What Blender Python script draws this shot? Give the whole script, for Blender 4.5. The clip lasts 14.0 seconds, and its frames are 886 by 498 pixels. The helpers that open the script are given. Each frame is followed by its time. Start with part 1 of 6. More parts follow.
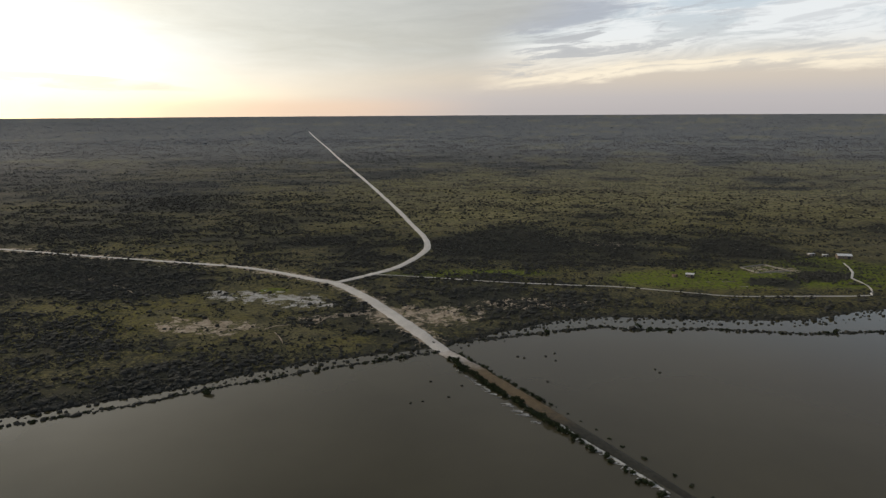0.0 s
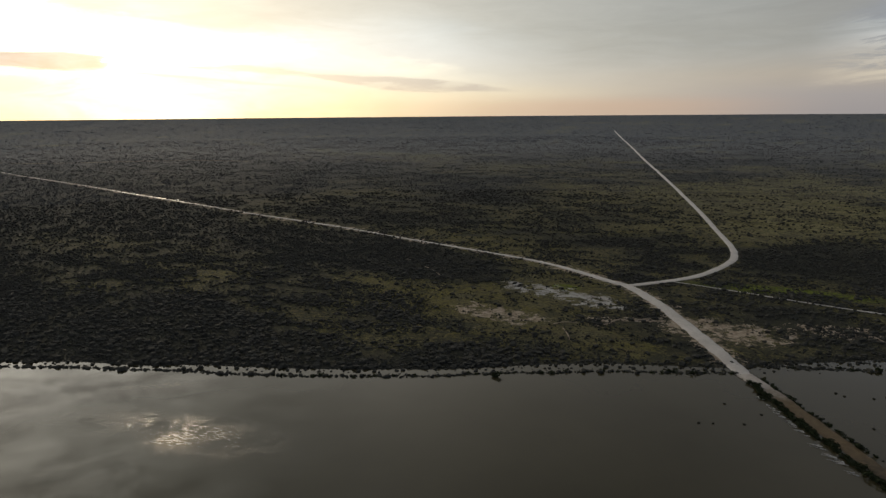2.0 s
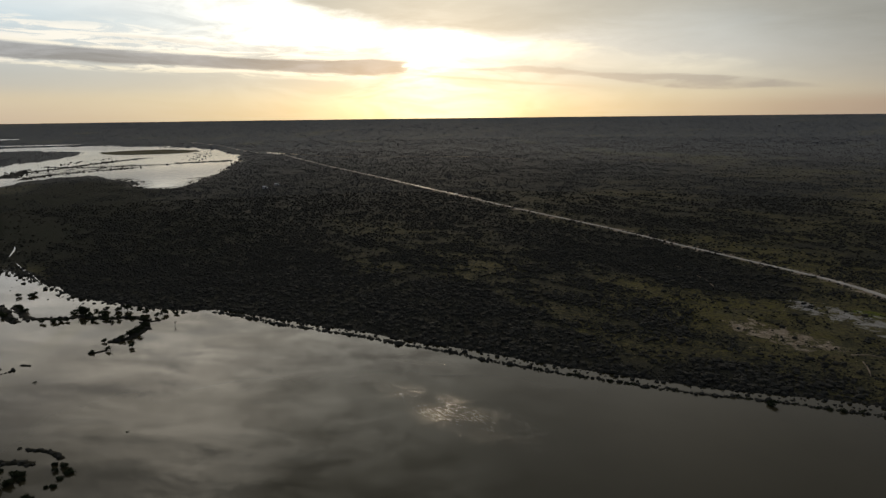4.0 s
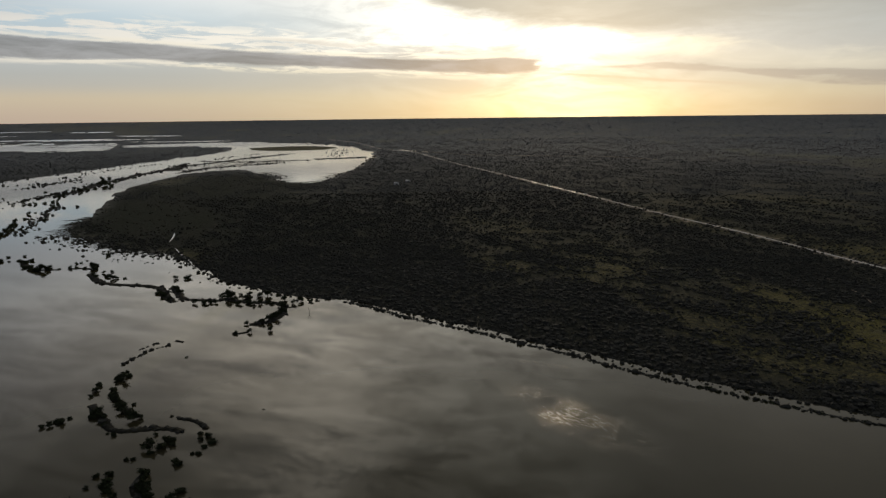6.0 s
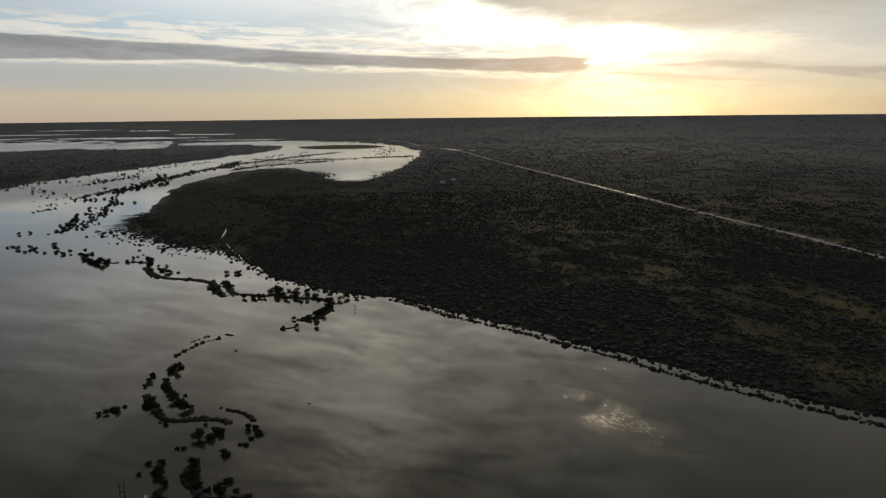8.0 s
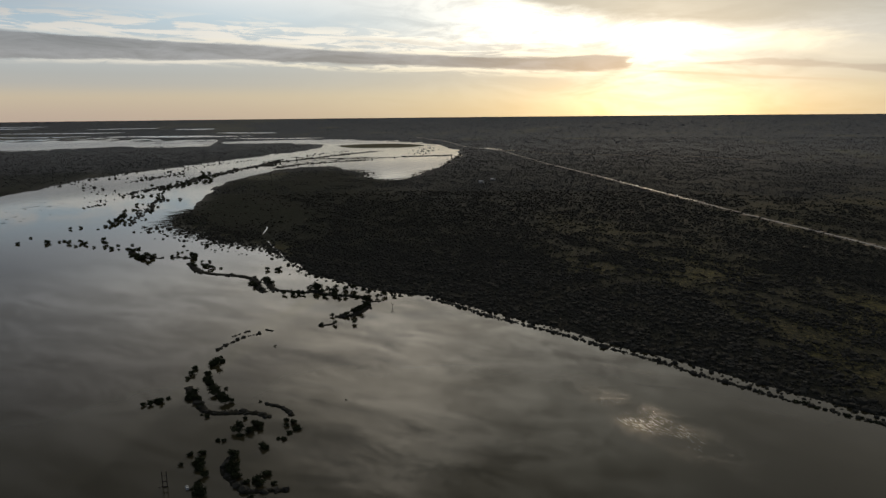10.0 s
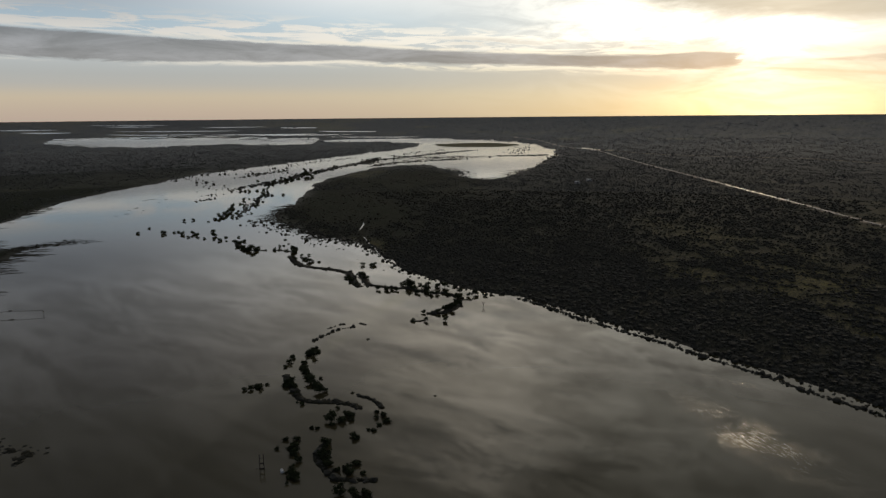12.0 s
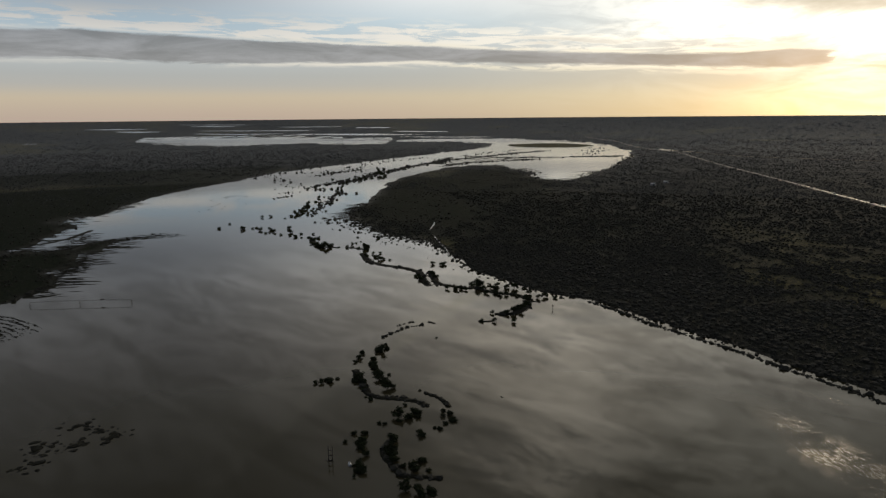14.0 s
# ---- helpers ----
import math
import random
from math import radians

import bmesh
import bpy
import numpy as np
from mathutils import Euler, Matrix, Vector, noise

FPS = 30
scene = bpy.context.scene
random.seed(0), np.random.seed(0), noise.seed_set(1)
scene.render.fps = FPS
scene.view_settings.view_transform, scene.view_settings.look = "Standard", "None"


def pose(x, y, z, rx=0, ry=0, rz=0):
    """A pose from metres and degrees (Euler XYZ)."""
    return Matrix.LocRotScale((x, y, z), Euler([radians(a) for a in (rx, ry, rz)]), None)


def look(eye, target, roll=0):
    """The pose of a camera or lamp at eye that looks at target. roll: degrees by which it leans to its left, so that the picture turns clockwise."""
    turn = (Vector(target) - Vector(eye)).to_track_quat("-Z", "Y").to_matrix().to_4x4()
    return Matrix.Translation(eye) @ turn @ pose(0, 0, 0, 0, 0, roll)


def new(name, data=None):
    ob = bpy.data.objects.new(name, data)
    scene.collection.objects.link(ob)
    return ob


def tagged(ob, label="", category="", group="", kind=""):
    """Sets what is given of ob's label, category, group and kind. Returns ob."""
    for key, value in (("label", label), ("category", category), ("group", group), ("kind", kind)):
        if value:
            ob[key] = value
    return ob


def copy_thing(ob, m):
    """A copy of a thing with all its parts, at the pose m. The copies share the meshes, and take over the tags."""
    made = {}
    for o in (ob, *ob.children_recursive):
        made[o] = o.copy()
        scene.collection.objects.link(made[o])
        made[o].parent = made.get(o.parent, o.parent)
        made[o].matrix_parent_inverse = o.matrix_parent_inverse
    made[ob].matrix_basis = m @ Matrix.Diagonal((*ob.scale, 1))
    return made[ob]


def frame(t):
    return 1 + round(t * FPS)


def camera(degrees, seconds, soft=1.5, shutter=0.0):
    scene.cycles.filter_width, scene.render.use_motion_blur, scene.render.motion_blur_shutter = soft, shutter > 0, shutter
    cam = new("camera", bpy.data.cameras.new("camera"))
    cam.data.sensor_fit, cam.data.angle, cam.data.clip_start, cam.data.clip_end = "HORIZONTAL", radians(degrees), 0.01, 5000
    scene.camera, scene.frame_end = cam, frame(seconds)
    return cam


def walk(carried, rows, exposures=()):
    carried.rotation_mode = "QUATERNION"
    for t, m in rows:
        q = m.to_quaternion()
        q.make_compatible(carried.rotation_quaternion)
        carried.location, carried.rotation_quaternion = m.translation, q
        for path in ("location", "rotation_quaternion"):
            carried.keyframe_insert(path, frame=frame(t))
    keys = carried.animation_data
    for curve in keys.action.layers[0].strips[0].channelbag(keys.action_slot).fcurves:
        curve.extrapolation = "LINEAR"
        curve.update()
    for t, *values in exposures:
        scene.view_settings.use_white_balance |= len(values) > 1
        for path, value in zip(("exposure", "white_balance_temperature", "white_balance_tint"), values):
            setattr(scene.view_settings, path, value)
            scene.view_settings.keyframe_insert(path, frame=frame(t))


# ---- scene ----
LENS = 67.1
cam = camera(LENS, 14.0, soft=1.4)
# seconds, heading to the left of north, tilt, lean: the camera hovers 120 m over the flood water and turns
PATH = [
    (0, -0.00, -11.61, -0.33),
    (0.5, 5.54, -11.58, -0.41),
    (1, 12.44, -11.57, -0.40),
    (1.5, 19.52, -11.56, -0.43),
    (2, 25.40, -11.53, -0.46),
    (2.5, 31.14, -11.49, -0.53),
    (3, 37.52, -11.44, -0.68),
    (3.5, 42.92, -11.41, -0.74),
    (4, 48.35, -11.39, -0.67),
    (4.62, 53.70, -11.37, -0.68),
    (5.25, 57.02, -11.38, -0.67),
    (5.88, 58.98, -11.39, -0.66),
    (6.5, 60.27, -11.39, -0.64),
    (7, 61.19, -11.40, -0.65),
    (7.5, 62.14, -11.40, -0.62),
    (8, 63.26, -11.42, -0.61),
    (8.62, 64.31, -11.43, -0.58),
    (9.25, 65.12, -11.44, -0.57),
    (9.88, 66.24, -11.46, -0.56),
    (10.5, 68.15, -11.47, -0.57),
    (11, 70.39, -11.46, -0.54),
    (11.5, 72.65, -11.45, -0.55),
    (12, 74.64, -11.45, -0.53),
    (12.5, 76.21, -11.44, -0.54),
    (13, 77.74, -11.43, -0.55),
    (13.5, 79.28, -11.41, -0.54),
    (14, 80.75, -11.39, -0.51),
]
EYE = (0.0, 0.0, 120.0)


def hover(heading, tilt, lean):
    return pose(*EYE, 90 + tilt, 0, heading) @ pose(0, 0, 0, 0, 0, lean)


walk(cam, [(t, hover(h, p, r)) for t, h, p, r in PATH],
     exposures=[(0.0, 0.0), (1.0, -0.26), (2.0, -0.64), (3.0, -1.02), (4.0, -1.2), (6.5, -1.32), (14.0, -1.32)])

# ---------------------------------------------------------------- light
SUN_AZ, SUN_EL = 48.8, 5.8          # degrees west of north, degrees up


def heading_vector(az, el):
    a, e = radians(az), radians(el)
    return Vector((-math.sin(a) * math.cos(e), math.cos(a) * math.cos(e), math.sin(e)))


class Nodes:
    """Short hand for node trees."""

    def __init__(self, tree):
        self.tree = tree
        tree.nodes.clear()

    def add(self, kind, **inputs):
        n = self.tree.nodes.new(kind)
        for key, value in inputs.items():
            self.put(n, key, value)
        return n

    def put(self, n, key, value):
        if isinstance(key, str) and key.startswith("i") and key[1:].isdigit():
            key = int(key[1:])
        socket = n.inputs[key]
        if isinstance(value, bpy.types.NodeSocket):
            self.tree.links.new(value, socket)
        else:
            socket.default_value = value

    def math(self, op, a, b=0.0, c=0.0, clamp=False):
        n = self.tree.nodes.new("ShaderNodeMath")
        n.operation, n.use_clamp = op, clamp
        for i, v in enumerate((a, b, c)):
            self.put(n, "i%d" % i, v)
        return n.outputs[0]

    def mix(self, fac, a, b, blend="MIX"):
        n = self.tree.nodes.new("ShaderNodeMix")
        n.data_type, n.blend_type, n.clamp_factor = "RGBA", blend, True
        for i, v in ((0, fac), (6, a), (7, b)):
            if isinstance(v, tuple):
                v = (*v[:3], 1.0)
            self.put(n, "i%d" % i, v)
        return n.outputs[2]

    def step(self, value, lo, hi):
        """0 at lo, 1 at hi, smooth between."""
        n = self.tree.nodes.new("ShaderNodeMapRange")
        n.interpolation_type = "SMOOTHSTEP"
        for i, v in enumerate((value, lo, hi, 0.0, 1.0)):
            self.put(n, "i%d" % i, v)
        return n.outputs[0]

    def ramp(self, value, stops, interpolation="LINEAR"):
        n = self.tree.nodes.new("ShaderNodeValToRGB")
        n.color_ramp.interpolation = interpolation
        els = n.color_ramp.elements
        while len(els) < len(stops):
            els.new(0.5)
        for e, (p, c) in zip(els, stops):
            e.position, e.color = p, (*c, 1.0)
        self.put(n, "i0", value)
        return n.outputs[0]

    def noise(self, vector, scale, detail=4.0, rough=0.55, distortion=0.0, colour=False):
        n = self.tree.nodes.new("ShaderNodeTexNoise")
        self.put(n, "Vector", vector)
        self.put(n, "Scale", scale)
        self.put(n, "Detail", detail)
        self.put(n, "Roughness", rough)
        self.put(n, "Distortion", distortion)
        return n.outputs[1 if colour else 0]

    def xyz(self, x, y, z):
        n = self.tree.nodes.new("ShaderNodeCombineXYZ")
        for i, v in enumerate((x, y, z)):
            self.put(n, "i%d" % i, v)
        return n.outputs[0]

    def along(self, value, points, lo, hi, top):
        """A smooth curve through points of (place, height), read at value; places run from lo to hi, heights from 0 to top."""
        at = self.math("DIVIDE", self.math("SUBTRACT", value, lo), hi - lo, clamp=True)
        c = self.ramp(at, [((p - lo) / (hi - lo), (v / top,) * 3) for p, v in points])
        return self.math("MULTIPLY", self.split(c)[0], top)

    def split(self, vector):
        n = self.tree.nodes.new("ShaderNodeSeparateXYZ")
        self.put(n, "i0", vector)
        return n.outputs


def evening_sky():
    """Low sun behind thin cloud; a long flat cloud bank left of it, broken cloud elsewhere."""
    world = bpy.data.worlds.new("evening_sky")
    scene.world = world
    world.use_nodes = True
    n = Nodes(world.node_tree)
    out = n.add("ShaderNodeOutputWorld")
    way = n.add("ShaderNodeTexCoord").outputs["Generated"]
    x, y, z = n.split(way)
    el = n.math("MULTIPLY", n.math("ARCSINE", z), 57.2958)
    az = n.math("MULTIPLY", n.math("ARCTAN2", n.math("MULTIPLY", x, -1.0), y), 57.2958)
    from_sun = n.math("SUBTRACT", az, SUN_AZ)
    away = n.math("ABSOLUTE", n.math("WRAP", from_sun, 180.0, -180.0))
    up = n.math("MAXIMUM", el, 0.0)
    # angle from the sun
    s = heading_vector(SUN_AZ, SUN_EL)
    dot = n.tree.nodes.new("ShaderNodeVectorMath")
    dot.operation = "DOT_PRODUCT"
    n.put(dot, "i0", way)
    dot.inputs[1].default_value = s
    ang = n.math("MULTIPLY", n.math("ARCCOSINE", n.math("MINIMUM", dot.outputs["Value"], 1.0)), 57.2958)
    # clear air: physical sky plus the pale veil of high haze
    sky = n.add("ShaderNodeTexSky")
    sky.sky_type, sky.sun_disc = "NISHITA", False
    sky.sun_elevation, sky.sun_rotation = radians(SUN_EL), radians(-SUN_AZ)
    sky.air_density, sky.dust_density, sky.ozone_density = 1.0, 1.0, 1.0
    t = n.math("DIVIDE", up, 90.0, clamp=True)
    west = n.ramp(t, [(0.0, (1.18, 0.95, 0.78)), (0.017, (1.32, 1.13, 0.86)), (0.026, (1.06, 1.04, 0.98)), (0.036, (0.99, 1.03, 1.03)), (0.05, (1.10, 1.18, 1.22)),
                      (0.08, (1.26, 1.58, 1.78)), (0.11, (2.25, 2.3, 2.3)), (0.15, (2.98, 2.85, 2.6)), (0.2, (2.5, 2.33, 2.06)), (0.27, (1.85, 1.7, 1.46)), (0.36, (1.05, 1.0, 0.94)), (0.5, (0.36, 0.38, 0.44)), (1.0, (0.38, 0.39, 0.43))])
    north = n.ramp(t, [(0.0, (0.46, 0.44, 0.46)), (0.012, (0.48, 0.46, 0.48)), (0.03, (0.60, 0.53, 0.47)), (0.055, (0.52, 0.53, 0.54)),
                       (0.09, (0.46, 0.55, 0.64)), (0.13, (0.44, 0.53, 0.63)), (0.22, (0.41, 0.40, 0.41)), (0.3, (0.35, 0.34, 0.35)), (0.45, (0.33, 0.33, 0.35)), (1.0, (0.38, 0.39, 0.43))])
    sunward = n.ramp(t, [(0.0, (1.38, 1.28, 0.80)), (0.012, (1.40, 1.34, 0.93)), (0.03, (1.28, 1.26, 1.05)), (0.05, (1.35, 1.33, 1.22)), (0.075, (1.5, 1.46, 1.36)),
                         (0.12, (1.65, 1.6, 1.46)), (0.19, (1.2, 1.15, 1.05)), (0.27, (0.60, 0.57, 0.52)), (0.36, (0.42, 0.41, 0.39)), (0.5, (0.36, 0.37, 0.40)), (1.0, (0.38, 0.39, 0.43))])
    near_sun = n.math("EXPONENT", n.math("MULTIPLY", n.math("POWER", n.math("DIVIDE", away, 27.0), 2.0), -1.0))
    veil = n.mix(near_sun, n.mix(n.step(az, -5.0, 45.0), north, west), sunward)
    streaks = n.noise(n.xyz(n.math("MULTIPLY", az, 0.085), n.math("MULTIPLY", el, 0.42), 1.0), 1.0, 9.0, 0.62, 0.5)
    wisps = n.noise(n.xyz(n.math("MULTIPLY", az, 0.14), n.math("MULTIPLY", el, 0.85), 8.0), 1.0, 9.0, 0.66, 0.5)
    # broken cloud on a flat layer high overhead
    lift = n.math("ADD", n.math("MAXIMUM", z, 0.0), 0.06)
    flat = n.xyz(n.math("DIVIDE", x, lift), n.math("DIVIDE", y, lift), 0.0)
    fx, fy, _ = n.split(flat)
    drawn = n.xyz(n.math("MULTIPLY", n.math("ADD", fx, fy), 0.30), n.math("MULTIPLY", n.math("SUBTRACT", fx, fy), 0.85), 0.0)
    cover = n.math("ADD", n.math("MULTIPLY", n.noise(drawn, 6.5, 12.0, 0.76, 0.35), 0.6), n.math("MULTIPLY", n.noise(flat, 0.45, 3.0, 0.5), 0.55))
    high = n.step(el, 9.0, 14.0)
    spread = n.math("EXPONENT", n.math("MULTIPLY", n.math("POWER", n.math("DIVIDE", n.math("SUBTRACT", az, 72.0), 15.0), 2.0), -1.0))
    spread = n.math("MULTIPLY", spread, n.math("SUBTRACT", 1.0, n.step(el, 27.0, 46.0)))
    lit = n.mix(spread, (0.60, 0.57, 0.53), (5.0, 4.5, 3.7))
    veil = n.mix(n.math("MULTIPLY", n.step(cover, 0.53, 0.68), n.math("MULTIPLY", high, n.math("ADD", 0.1, n.math("MULTIPLY", spread, 0.6)))), veil, lit)
    veil = n.mix(n.math("MULTIPLY", n.step(cover, 0.64, 0.84), n.math("MULTIPLY", high, n.math("ADD", 0.06, n.math("MULTIPLY", n.step(az, 15.0, 50.0), 0.22)))), veil, n.mix(near_sun, (0.22, 0.22, 0.24), (0.75, 0.70, 0.62)))
    # broken cloud low in the north: a cream band climbing northwards, torn white and grey cloud over it, a dark blue-grey roll above
    low_north = n.math("MULTIPLY", n.math("SUBTRACT", 1.0, n.step(az, -9.0, -1.0)), n.math("MULTIPLY", n.step(el, 0.8, 2.0), n.math("SUBTRACT", 1.0, n.step(el, 11.0, 15.0))))
    slant = n.math("ADD", el, n.math("MULTIPLY", az, 0.075))
    torn = n.noise(n.xyz(n.math("MULTIPLY", az, 0.11), n.math("MULTIPLY", slant, 0.75), 2.0), 1.0, 10.0, 0.62, 0.7)
    rolls = n.noise(n.xyz(n.math("MULTIPLY", az, 0.16), n.math("MULTIPLY", slant, 1.15), 11.0), 1.0, 10.0, 0.64, 0.6)
    cream = n.along(az, [(-45, 3.4), (-33, 3.5), (-22, 3.75), (-15, 3.3), (-10, 2.5), (-4, 2.05), (6, 1.6)], -45, 6, 4.0)
    rise = n.math("SUBTRACT", el, n.math("ADD", cream, n.math("MULTIPLY", n.math("SUBTRACT", torn, 0.5), 2.0)))
    veil = n.mix(n.math("MULTIPLY", low_north, n.math("MULTIPLY", n.step(rise, -0.5, 0.9), n.math("ADD", 0.25, n.math("MULTIPLY", n.step(torn, 0.38, 0.56), 0.7)))), veil, n.mix(n.step(el, 3.0, 6.0), (0.80, 0.74, 0.66), (0.80, 0.82, 0.84)))
    band = n.math("MULTIPLY", n.step(rise, -0.75, 0.0), n.math("SUBTRACT", 1.0, n.step(rise, 0.05, 1.3)))
    veil = n.mix(n.math("MULTIPLY", low_north, n.math("MULTIPLY", band, n.math("ADD", 0.2, n.math("MULTIPLY", n.step(rolls, 0.4, 0.56), 0.75)))), veil, (0.93, 0.83, 0.68))
    grey_rolls = n.math("MULTIPLY", n.math("MULTIPLY", n.step(rolls, 0.50, 0.60), n.step(rise, 0.4, 1.0)), n.math("SUBTRACT", 1.0, n.math("MULTIPLY", n.step(az, -10.0, -26.0), 0.55)))
    veil = n.mix(n.math("MULTIPLY", low_north, n.math("MULTIPLY", grey_rolls, 0.85)), veil, (0.43, 0.44, 0.48))
    dx, dy = n.math("DIVIDE", n.math("ADD", az, 8.0), 8.5), n.math("DIVIDE", n.math("SUBTRACT", slant, 7.0), 1.5)
    dark_roll = n.math("ADD", n.math("SQRT", n.math("ADD", n.math("MULTIPLY", dx, dx), n.math("MULTIPLY", dy, dy))), n.math("MULTIPLY", n.math("SUBTRACT", rolls, 0.5), 2.2))
    veil = n.mix(n.math("MULTIPLY", n.math("SUBTRACT", 1.0, n.step(dark_roll, 0.55, 1.05)), 0.85), veil, (0.37, 0.39, 0.46))
    # white puffs over the bank in the west
    top = n.along(az, [(50, 4.2), (51.6, 4.38), (54, 4.58), (58, 4.5), (62, 4.58), (68.5, 4.85), (75.5, 5.2), (82.5, 5.6), (89, 5.8), (96, 5.98), (102, 6.2), (108, 6.36), (114, 6.25), (150, 5.6)], 50, 150, 8.0)
    bottom = n.along(az, [(50, 3.5), (51.6, 3.3), (54, 3.12), (58, 3.28), (62, 3.52), (68.5, 3.78), (75.5, 4.03), (82.5, 4.24), (89, 4.14), (96, 4.05), (102, 4.04), (108, 4.2), (114, 4.05), (150, 4.6)], 50, 150, 8.0)
    over = n.math("SUBTRACT", el, top)
    under = n.math("SUBTRACT", bottom, el)
    torn_west = n.noise(n.xyz(n.math("MULTIPLY", az, 0.21), n.math("MULTIPLY", n.math("ADD", el, n.math("MULTIPLY", az, -0.02)), 1.9), 4.0), 1.0, 10.0, 0.66, 0.6)
    puffs = n.math("MULTIPLY", n.step(over, -0.15, 0.25), n.math("SUBTRACT", 1.0, n.step(over, 1.0, 2.4)))
    puffs = n.math("MULTIPLY", puffs, n.math("MULTIPLY", n.step(az, 52.0, 60.0), n.step(n.math("SUBTRACT", torn_west, n.math("MULTIPLY", over, 0.02)), 0.42, 0.53)))
    veil = n.mix(n.math("MULTIPLY", puffs, 0.9), veil, n.mix(near_sun, (2.0, 1.9, 1.75), (2.5, 2.35, 1.95)))
    cloudlet = n.math("MULTIPLY", n.math("MULTIPLY", n.step(over, 0.25, 0.5), n.math("SUBTRACT", 1.0, n.step(over, 0.9, 1.25))), n.math("MULTIPLY", n.step(az, 58.0, 62.0), n.math("SUBTRACT", 1.0, n.step(az, 70.0, 76.0))))
    veil = n.mix(n.math("MULTIPLY", n.math("MULTIPLY", cloudlet, n.step(torn_west, 0.47, 0.56)), 0.7), veil, (1.18, 1.12, 1.05))
    # the wide cloud deck north of the sun, with a bright lower edge
    edge = n.ramp(n.math("DIVIDE", n.math("ADD", az, 40.0), 160.0, clamp=True),
                  [(e, (v / 40, v / 40, v / 40)) for e, v in ((0.0, 26), (0.125, 14), (0.17, 9), (0.21, 4.5), (0.235, 1.6), (0.31, 1.2), (0.36, 2.2), (0.413, 3.9), (0.485, 5.2), (0.51, 5.5), (0.536, 5.9),
                                                              (0.575, 7.1), (0.606, 7.4), (0.65, 10.2), (0.72, 14), (1.0, 40))])
    edge = n.math("MULTIPLY", n.split(edge)[0], 40.0)
    edge = n.math("ADD", edge, n.math("MULTIPLY", n.math("SUBTRACT", streaks, 0.5), n.math("SUBTRACT", 6.0, n.math("MULTIPLY", n.step(az, 0.0, 25.0), 3.5))))
    past = n.math("SUBTRACT", el, edge)
    soft = n.math("SUBTRACT", 5.0, n.math("MULTIPLY", n.step(az, 26.0, 46.0), 4.1))
    deck = n.math("MULTIPLY", n.step(past, -0.4, soft), n.math("SUBTRACT", 1.0, n.math("MULTIPLY", high, 0.7)))
    fringe = n.math("MULTIPLY", n.step(past, -1.7, -0.6), n.math("SUBTRACT", 1.0, n.step(past, -0.1, 0.5)))
    veil = n.mix(n.math("MULTIPLY", n.math("MULTIPLY", fringe, n.math("ADD", 0.35, n.math("MULTIPLY", n.step(streaks, 0.38, 0.55), 0.65))), n.math("MULTIPLY", n.step(az, 18.0, 36.0), n.math("MULTIPLY", n.math("POWER", near_sun, 0.5), 0.95))), veil, (2.1, 1.95, 1.55))
    tone = n.math("ADD", 0.86, n.math("MULTIPLY", n.math("SUBTRACT", wisps, 0.5), 0.35))
    broad_sun = n.math("EXPONENT", n.math("MULTIPLY", n.math("POWER", n.math("DIVIDE", away, 42.0), 2.0), -1.0))
    deck_colour = n.mix(broad_sun, (0.42, 0.42, 0.42), (0.94, 0.90, 0.79))
    deck_colour = n.mix(n.math("MULTIPLY", near_sun, near_sun), deck_colour, (1.28, 1.27, 1.12))
    veil = n.mix(n.math("MULTIPLY", deck, 0.9), veil, n.mix(1.0, deck_colour, n.xyz(tone, tone, tone), "MULTIPLY"))
    # pale pink band under it along the sky line
    pink = n.math("MULTIPLY", n.math("SUBTRACT", 1.0, n.step(el, 0.4, 1.6)), n.math("MULTIPLY", n.step(az, -6.0, 10.0), n.math("SUBTRACT", 1.0, n.step(az, 10.0, 40.0))))
    veil = n.mix(n.math("MULTIPLY", pink, 0.6), veil, (0.80, 0.58, 0.44))
    # the glare of the veiled sun
    glow = n.math("MULTIPLY", n.math("EXPONENT", n.math("MULTIPLY", n.math("DIVIDE", ang, 3.0), -1.0)), 1.7)
    wide = n.math("MULTIPLY", n.math("EXPONENT", n.math("MULTIPLY", n.math("DIVIDE", ang, 10.0), -1.0)), 0.4)
    tight = n.math("EXPONENT", n.math("MULTIPLY", n.math("POWER", n.math("DIVIDE", n.math("SUBTRACT", az, 56.0), 11.0), 2.0), -1.0))
    gap = n.math("MULTIPLY", n.math("MULTIPLY", n.math("SUBTRACT", 1.0, deck), n.step(el, 4.4, 6.0)), n.math("MULTIPLY", tight, 1.3))
    foot = n.math("MULTIPLY", n.math("SUBTRACT", 1.0, n.step(el, 0.6, 2.4)), n.math("MULTIPLY", n.math("EXPONENT", n.math("MULTIPLY", n.math("POWER", n.math("DIVIDE", away, 5.5), 2.0), -1.0)), 0.9))
    rough_edge = n.math("ADD", 0.35, n.math("MULTIPLY", n.step(n.noise(n.xyz(n.math("MULTIPLY", az, 0.16), n.math("MULTIPLY", el, 0.6), 6.0), 1.0, 8.0, 0.66, 0.6), 0.36, 0.62), 1.1))
    glare = n.math("MULTIPLY", n.math("ADD", n.math("MULTIPLY", n.math("ADD", glow, wide), n.math("SUBTRACT", 1.0, n.math("MULTIPLY", deck, 0.85))), gap), rough_edge)
    veil = n.mix(1.0, veil, n.mix(1.0, (1.0, 0.96, 0.82), n.xyz(glare, glare, glare), "MULTIPLY"), "ADD")
    veil = n.mix(1.0, veil, n.mix(1.0, (1.0, 0.94, 0.40), n.xyz(foot, foot, foot), "MULTIPLY"), "ADD")
